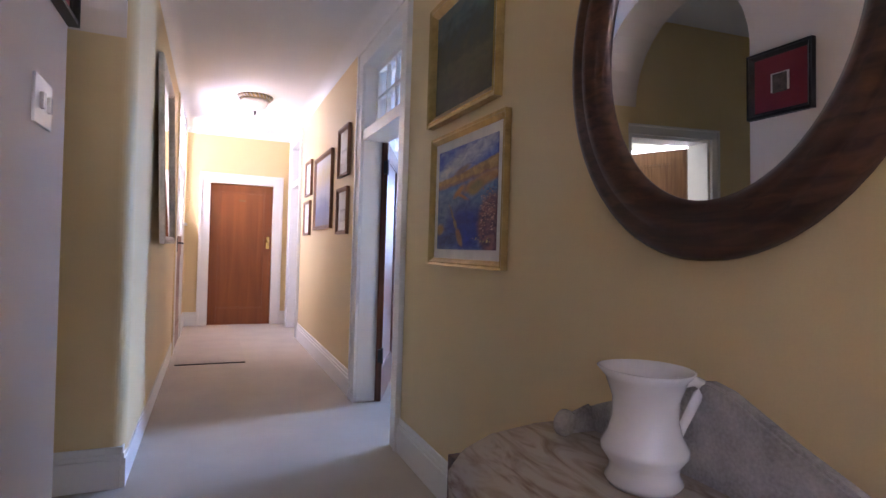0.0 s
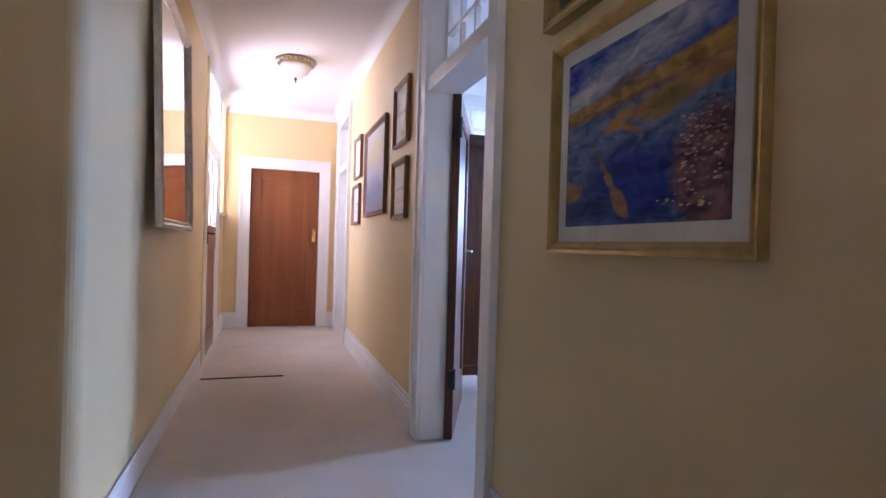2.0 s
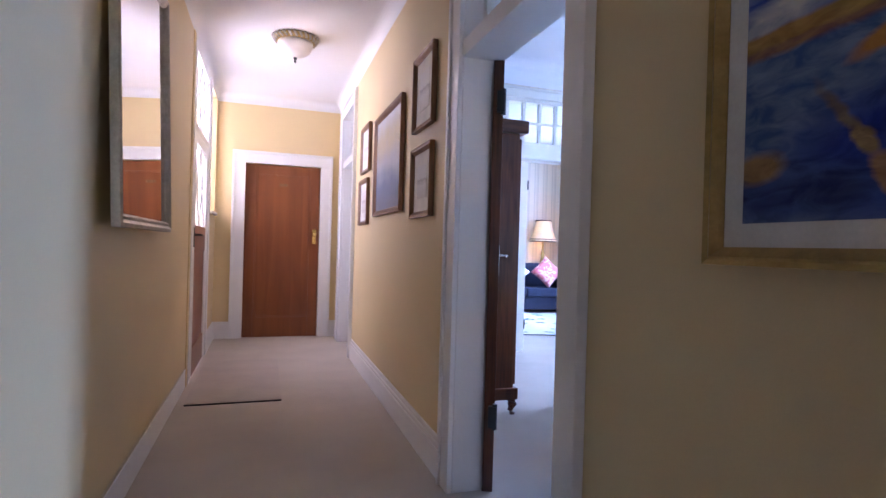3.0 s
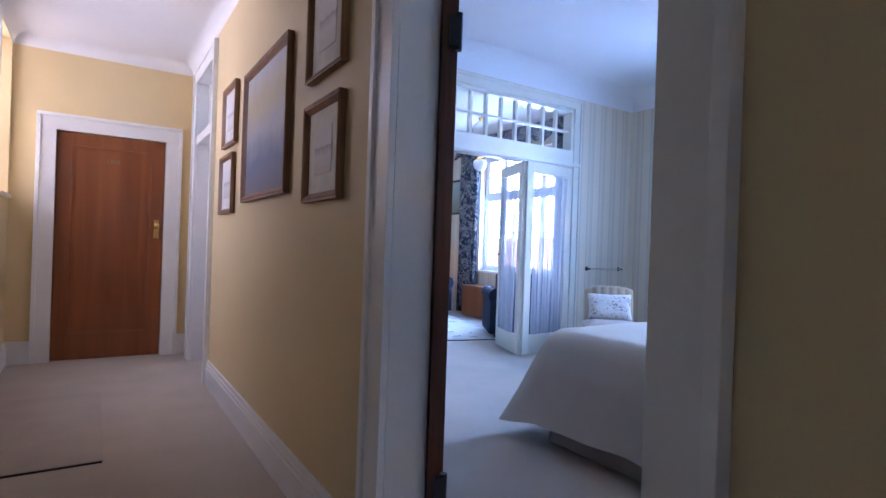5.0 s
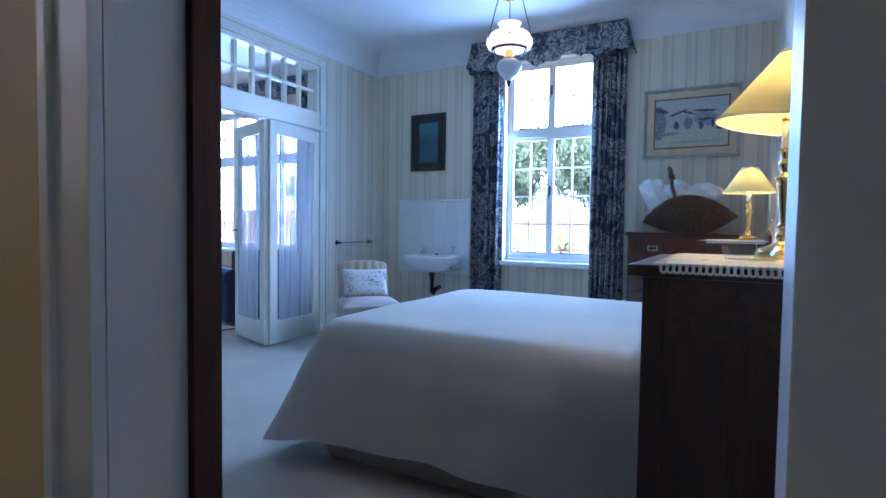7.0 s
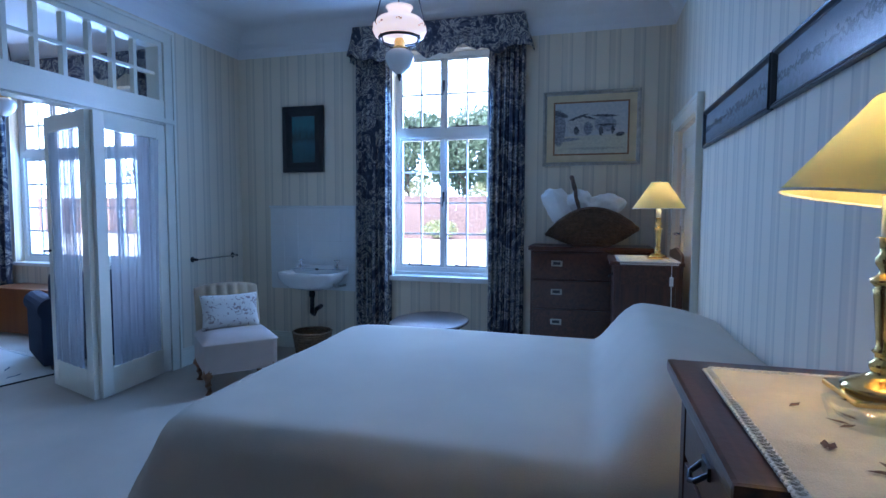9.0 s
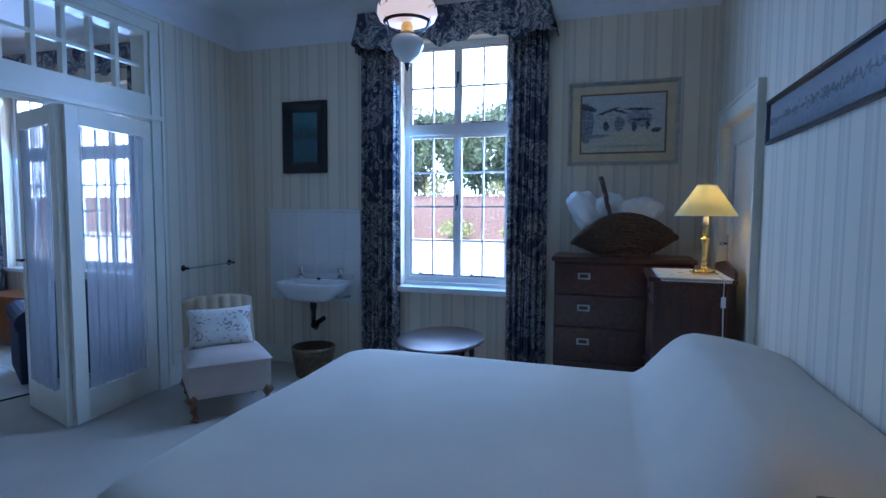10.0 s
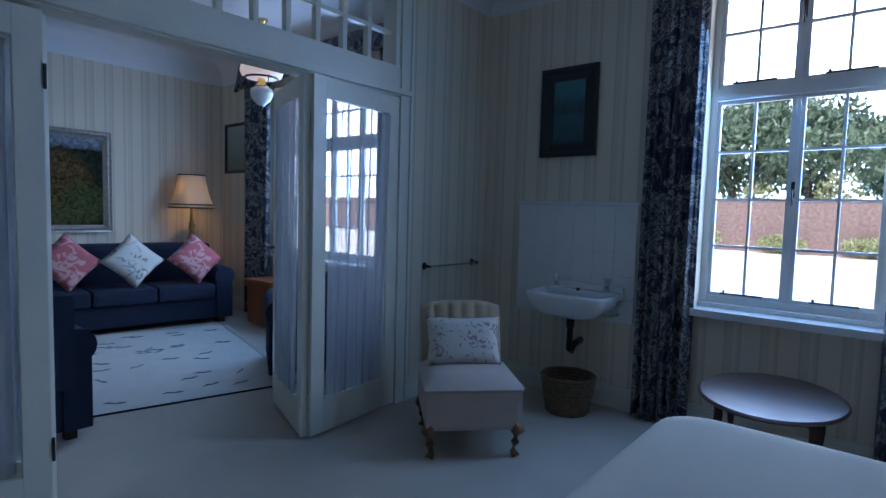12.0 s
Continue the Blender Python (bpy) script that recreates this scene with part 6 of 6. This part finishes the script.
for x in (-0.25, 0.28):
    for y in (-0.5, 0.5):
        bm = bmesh.new()
        tube(bm, [(x, y, 0.12), (x + 0.02, y, 0.07), (x, y, 0.03), (x + 0.015, y, 0)], [0.04, 0.035, 0.02, 0.026], 10)
        part("foot", bm, M["leaf"], wd)

# hanging oil lamps
GLOBE = glowing("milk_glass", (1.0, 0.74, 0.54), 0.45, (0.80, 0.76, 0.70))


def oil_lamp(m, drop, group):
    """A hanging lamp; its foot is at local z 0, the ceiling at drop."""
    t = thing("pendant_lamp", "hanging oil lamp with painted milk glass shade", "pendant lamp", m, group)
    bm = bmesh.new()
    lathe(bm, [(0.0, 0.04), (0.03, 0.05), (0.085, 0.10), (0.112, 0.16), (0.108, 0.20), (0.08, 0.225), (0.05, 0.23)], 28)
    part("font", bm, M["china"], t, "painted milk glass font", True)
    bm = bmesh.new()
    lathe(bm, [(0.0, -0.01), (0.008, 0.0), (0.014, 0.02), (0.02, 0.045), (0.01, 0.05)], 12)
    part("finial", bm, M["iron"], t, "", True)
    bm = bmesh.new()
    lathe(bm, [(0.06, 0.225), (0.07, 0.24), (0.05, 0.25), (0.04, 0.27), (0.045, 0.29), (0.03, 0.32), (0.0, 0.325)], 20)
    part("burner", bm, M["brass"], t, "", True)
    bm = bmesh.new()
    lathe(bm, [(0.15, 0.315), (0.19, 0.335), (0.208, 0.375), (0.20, 0.42), (0.165, 0.46), (0.11, 0.485), (0.085, 0.505), (0.09, 0.53), (0.105, 0.55)], 36)
    ob = part("shade", bm, GLOBE, t, "flared milk glass shade", True)
    bm = bmesh.new()
    for z, r in ((0.312, 0.152), (0.322, 0.158)):
        tube(bm, [(r * math.cos(6.28318 * i / 36), r * math.sin(6.28318 * i / 36), z) for i in range(37)], 0.007, 6)
    part("gallery_ring", bm, M["iron"], t, "pierced dark metal ring")
    for k in range(3):
        a = k * 2.0944 + 0.4
        bm = bmesh.new()
        c, s = math.cos(a), math.sin(a)
        tube(bm, [(0.06 * c, 0.06 * s, 0.235), (0.14 * c, 0.14 * s, 0.25), (0.165 * c, 0.165 * s, 0.315)], 0.006, 6)
        part("arm", bm, M["iron"], t)
        bm = bmesh.new()
        tube(bm, [(0.165 * c, 0.165 * s, 0.315), (0.215 * c, 0.215 * s, 0.40), (0.12 * c, 0.12 * s, 0.75), (0.02 * c, 0.02 * s, drop - 0.04)], 0.0045, 5)
        part("chain", bm, M["iron"], t, "thin suspension chain")
    bm = bmesh.new()
    lathe(bm, [(0.06, drop), (0.05, drop - 0.02), (0.02, drop - 0.045), (0.0, drop - 0.05)], 18)
    part("ceiling_rose", bm, M["brass"], t, "", True)
    rng = random.Random(9)
    bm = bmesh.new()
    for k in range(9):
        a, z = k * 0.7 + rng.random() * 0.3, 0.385 + rng.random() * 0.03
        for q in range(4):
            da, dz, r = rng.gauss(0, 0.06), rng.gauss(0, 0.012), 0.2105
            pts = [(r * math.cos(a + da + 0.03 * math.cos(w)), r * math.sin(a + da + 0.03 * math.cos(w)), z + dz + 0.008 * math.sin(w)) for w in (0, 1.57, 3.14, 4.71)]
            bm.faces.new([bm.verts.new(x) for x in pts])
    part("painted_sprig", bm, material("rust_enamel", (0.22, 0.09, 0.06), 0.4), t, "rust-coloured painted sprigs")
    return t


oil_lamp(pose(5.5, 5.93, 2.43), BC - 2.43, "pendant lamps")
oil_lamp(pose(5.69, 10.3, 2.33), BC - 2.33, "pendant lamps")
bulb("pendant_bulb", (5.5, 5.93, 2.84), 1.0, WARM, 0.03)
bulb("pendant_bulb_living", (5.69, 10.3, 2.74), 1.0, WARM, 0.03)

# ---- living room ----
wl = thing("window_2", "wide white casement window of small panes", "window", kind="structure")
for a, b in (((6.54, 9.25, 0.79), (6.62, 9.30, 2.80)), ((6.54, 11.20, 0.79), (6.62, 11.25, 2.80)), ((6.54, 9.30, 2.75), (6.62, 11.20, 2.80)), ((6.54, 9.30, 2.05), (6.62, 11.20, 2.13)), ((6.54, 9.30, 0.79), (6.62, 11.20, 0.85))):
    boxes("window_frame", M["white"], wl, (a, b))
for k in range(4):
    yc = 9.30 + 0.475 * (k + 0.5)
    glazing(wl, M["white"], 0.46, 1.2, 2, 4, pose(6.57, yc, 1.45, 0, 0, -90), 0.02, 0.03, 0.035)
    glazing(wl, M["white"], 0.46, 0.62, 2, 2, pose(6.57, yc, 2.44, 0, 0, -90), 0.02, 0.03, 0.035)
boxes("window_sill", M["white"], wl, ((6.37, 9.22, 0.75), (6.54, 11.28, 0.788)), bevel=0.004)
curtain("curtain", "navy and cream toile curtain drawn aside", 6.345, 11.2, 11.78, 0.015, 2.95, M["toile"], 2.2, "toile curtains")
curtain("curtain", "navy and cream toile curtain drawn aside", 6.345, 8.75, 9.28, 0.015, 2.95, M["toile"], 3.1, "toile curtains")
pelmet(6.26, 6.42, 8.75, 11.8, 2.84, 3.12, 1.4, "frilled navy and cream toile pelmet over the window")

sf = thing("sofa", "three-seat navy upholstered sofa with rolled arms", "sofa", pose(4.90, 11.93, 0, 0, 0, -7))
boxes("base", M["sofa"], sf, ((-1.08, -0.42, 0.06), (1.08, 0.40, 0.30)), bevel=0.03)
bm = bmesh.new()
bx(bm, (-1.08, 0.16, 0.28), (1.08, 0.44, 0.90), None, 0.07)
part("backrest", bm, M["sofa"], sf)
for k in range(3):
    bm = bmesh.new()
    bx(bm, (-0.92 + 0.613 * k + 0.006, -0.47, 0.30), (-0.92 + 0.613 * (k + 1) - 0.006, 0.18, 0.46), None, 0.045)
    part("seat_cushion", bm, M["sofa"], sf)
for s in (-1, 1):
    bm = bmesh.new()
    bx(bm, (s * 0.93, -0.44, 0.06), (s * 1.12, 0.42, 0.52), None, 0.02)
    tube(bm, [(s * 1.03, -0.45, 0.54), (s * 1.03, 0.42, 0.56)], 0.115, 18)
    part("arm", bm, M["sofa"], sf, "rolled arm")
for x in (-1.0, 1.0):
    for y in (-0.36, 0.34):
        boxes("foot", M["dark"], sf, ((x - 0.04, y - 0.04, 0), (x + 0.04, y + 0.04, 0.06)))
rose = printed("rose_cushion_cloth", (0.50, 0.13, 0.14), (0.62, 0.36, 0.34), 9, 0.47)
sage = printed("sage_print_cloth", (0.66, 0.64, 0.56), (0.26, 0.30, 0.28), 10, 0.42)
for x, y, mt, lab in ((4.41, 11.82, rose, "pink patterned cushion standing on its corner"), (4.99, 11.70, sage, "cream and grey patterned cushion standing on its corner"), (5.64, 11.62, rose, "pink patterned cushion standing on its corner")):
    cq = thing("cushion", lab, "cushion", pose(x, y, 0.745, 0, 0, -7) @ pose(0, 0, 0, 72, 0, 0) @ pose(0, 0, 0, 0, 0, 45), "sofa cushions")
    pillow(cq, 0.45, 0.45, 0.15, mt)


def armchair(m):
    a = thing("armchair", "dark navy upholstered armchair with rolled arms", "armchair", m, "armchairs")
    boxes("base", M["sofa"], a, ((-0.36, -0.38, 0.06), (0.36, 0.38, 0.32)), bevel=0.03)
    boxes("seat_cushion", M["sofa"], a, ((-0.26, -0.38, 0.32), (0.26, 0.22, 0.46)), bevel=0.045)
    boxes("backrest", M["sofa"], a, ((-0.34, 0.18, 0.3), (0.34, 0.42, 0.86)), bevel=0.07)
    for s in (-1, 1):
        bm = bmesh.new()
        bx(bm, (s * 0.27, -0.40, 0.06), (s * 0.42, 0.40, 0.52), None, 0.02)
        tube(bm, [(s * 0.345, -0.41, 0.54), (s * 0.345, 0.40, 0.55)], 0.10, 16)
        part("arm", bm, M["sofa"], a, "rolled arm")
    for x in (-0.32, 0.32):
        for y in (-0.32, 0.32):
            boxes("foot", M["dark"], a, ((x - 0.03, y - 0.03, 0), (x + 0.03, y + 0.03, 0.06)))


armchair(pose(3.34, 9.28, 0, 0, 0, 180))
armchair(pose(5.55, 9.15, 0, 0, 0, 150))
rug = thing("rug", "pale fringed rug with small blue-grey sprigs", "rug", pose(4.62, 10.25, 0.001, 0, 0, -14))
boxes("rug_body", material("pale_rug_pile", (0.62, 0.60, 0.54), 0.95, scale=5, vary=0.06, bump=0.08, fine=350), rug, ((-0.85, -1.2, 0), (0.85, 1.2, 0.012)), bevel=0.003)
bm = bmesh.new()
for a, b in (((-0.85, -1.208, 0), (0.85, -1.198, 0.011)), ((0.848, -1.2, 0), (0.856, 1.2, 0.011))):
    bx(bm, a, b)
part("dark_edge", bm, M["iron"], rug)
rng = random.Random(12)
bm = bmesh.new()
for k in range(46):
    x, y, a = rng.uniform(-0.7, 0.7), rng.uniform(-1.05, 1.05), rng.gauss(0, 0.4)
    tube(bm, [(x + 0.06 * (i - 2) * math.cos(a) * 0.6, y + 0.06 * (i - 2) * math.sin(a) * 0.6 + 0.012 * math.sin(i * 2.0), 0.0125) for i in range(5)], [0.002, 0.008, 0.005, 0.009, 0.002], 5)
tagged(part("woven_sprig", bm, material("slate_blue_wool", (0.16, 0.22, 0.26), 0.95), rug, "slate blue woven sprigs"), kind="stuff")
bm = bmesh.new()
for k in range(110):
    y = -1.2 + 2.4 * k / 109
    tube(bm, [(0.85, y, 0.006), (0.90 + rng.random() * 0.02, y + rng.gauss(0, 0.008), 0.003)], 0.003, 4)
part("fringe", bm, M["lace"], rug, "short cream fringe")
lt = thing("side_table", "small dark round table behind the sofa arm", "table", pose(5.90, 12.24, 0))
bm = bmesh.new()
lathe(bm, [(0.0, 0.70), (0.22, 0.70), (0.23, 0.715), (0.22, 0.73), (0.0, 0.732)], 28)
part("tabletop", bm, M["darkx"], lt)
bm = bmesh.new()
lathe(bm, [(0.16, 0.0), (0.12, 0.03), (0.03, 0.06), (0.025, 0.3), (0.04, 0.4), (0.025, 0.5), (0.03, 0.70)], 20)
part("pedestal", bm, M["dark"], lt, "", True)
tl = thing("table_lamp", "turned table lamp with a warm glowing fabric shade", "table lamp", pose(5.88, 12.24, 0.733))
bm = bmesh.new()
lathe(bm, [(0.09, 0), (0.085, 0.02), (0.03, 0.05), (0.05, 0.12), (0.055, 0.2), (0.03, 0.3), (0.04, 0.36), (0.02, 0.45), (0.015, 0.62), (0.0, 0.63)], 24)
part("column", bm, M["gilt"], tl, "", True)
bm = bmesh.new()
lathe(bm, [(0.262, 0.60), (0.258, 0.63), (0.215, 0.72), (0.182, 0.84), (0.160, 0.96), (0.155, 1.01)], 60)
bmesh.ops.delete(bm, geom=[f for f in bm.faces if len(f.verts) > 4], context="FACES_ONLY")
for v in bm.verts:
    v.co = Vector((v.co.x, v.co.y, v.co.z)) * 1.0 + Vector((v.co.x, v.co.y, 0)) * (0.012 * math.cos(math.atan2(v.co.y, v.co.x) * 30))
part("shade", bm, veil("amber_shade_cloth", (0.78, 0.62, 0.40), 0.0, 0.22), tl, "flared pleated fabric shade", True)
bm = bmesh.new()
for z, r in ((0.600, 0.266), (0.640, 0.257), (1.01, 0.158)):
    tube(bm, [(r * math.cos(6.28318 * i / 36), r * math.sin(6.28318 * i / 36), z) for i in range(37)], 0.009, 6)
part("shade_braid", bm, M["dark"], tl, "dark brown braid")
bulb("living_lamp_bulb", (5.88, 12.24, 1.50), 1.7, (1.0, 0.60, 0.26), 0.03)
wood_art = canvas("woodland_paint", ((0.10, 0.13, 0.16), (0.30, 0.34, 0.38)), [
    (("under", 0.86, 0.10, -0.08), (0.008, 0.011, 0.008), (0.035, 0.042, 0.022), 0.06),
    (("oval", 0.75, 0.93, 0.10, 0.045, 0.0), (0.10, 0.12, 0.15), (0.30, 0.34, 0.38), 0.04),
    (("oval", 0.52, 0.50, 0.36, 0.34, 0.0), (0.025, 0.020, 0.008), (0.17, 0.105, 0.035), 0.10),
    (("oval", 0.80, 0.25, 0.25, 0.22, 0.0), (0.020, 0.026, 0.008), (0.10, 0.115, 0.035), 0.10),
    (("oval", 0.55, 0.10, 0.32, 0.09, 0.0), (0.03, 0.035, 0.010), (0.12, 0.12, 0.04), 0.06),
    (("oval", 0.10, 0.45, 0.12, 0.48, 0.0), (0.006, 0.009, 0.006), (0.025, 0.032, 0.016), 0.06),
], 0.05, 0.8, (22, 22, 22))
picture("painting", "dark woodland painting in a pale gilt frame", 1.15, 1.16, pose(4.465, 12.498, 1.60), M["silver"], 0.085, 0.05, wood_art, 0, "", "painting")
picture("picture", "dark-framed pale green landscape print", 0.60, 0.65, on_east(6.428, 12.09, 2.13), M["black"], 0.035, 0.03, art("pale_green_print", [(0.0, (0.20, 0.22, 0.16)), (0.5, (0.30, 0.33, 0.26)), (1.0, (0.40, 0.42, 0.38))], (2, 2, 2), 3, 0.5), 0.0)
dk = thing("window_chest", "low polished red-brown wooden chest under the window", "chest", pose(6.2, 10.55, 0))
boxes("body", M["door"], dk, ((-0.2, -0.55, 0.03), (0.2, 0.55, 0.50)), bevel=0.006)
boxes("lid", M["door"], dk, ((-0.22, -0.57, 0.50), (0.21, 0.57, 0.54)), bevel=0.008)
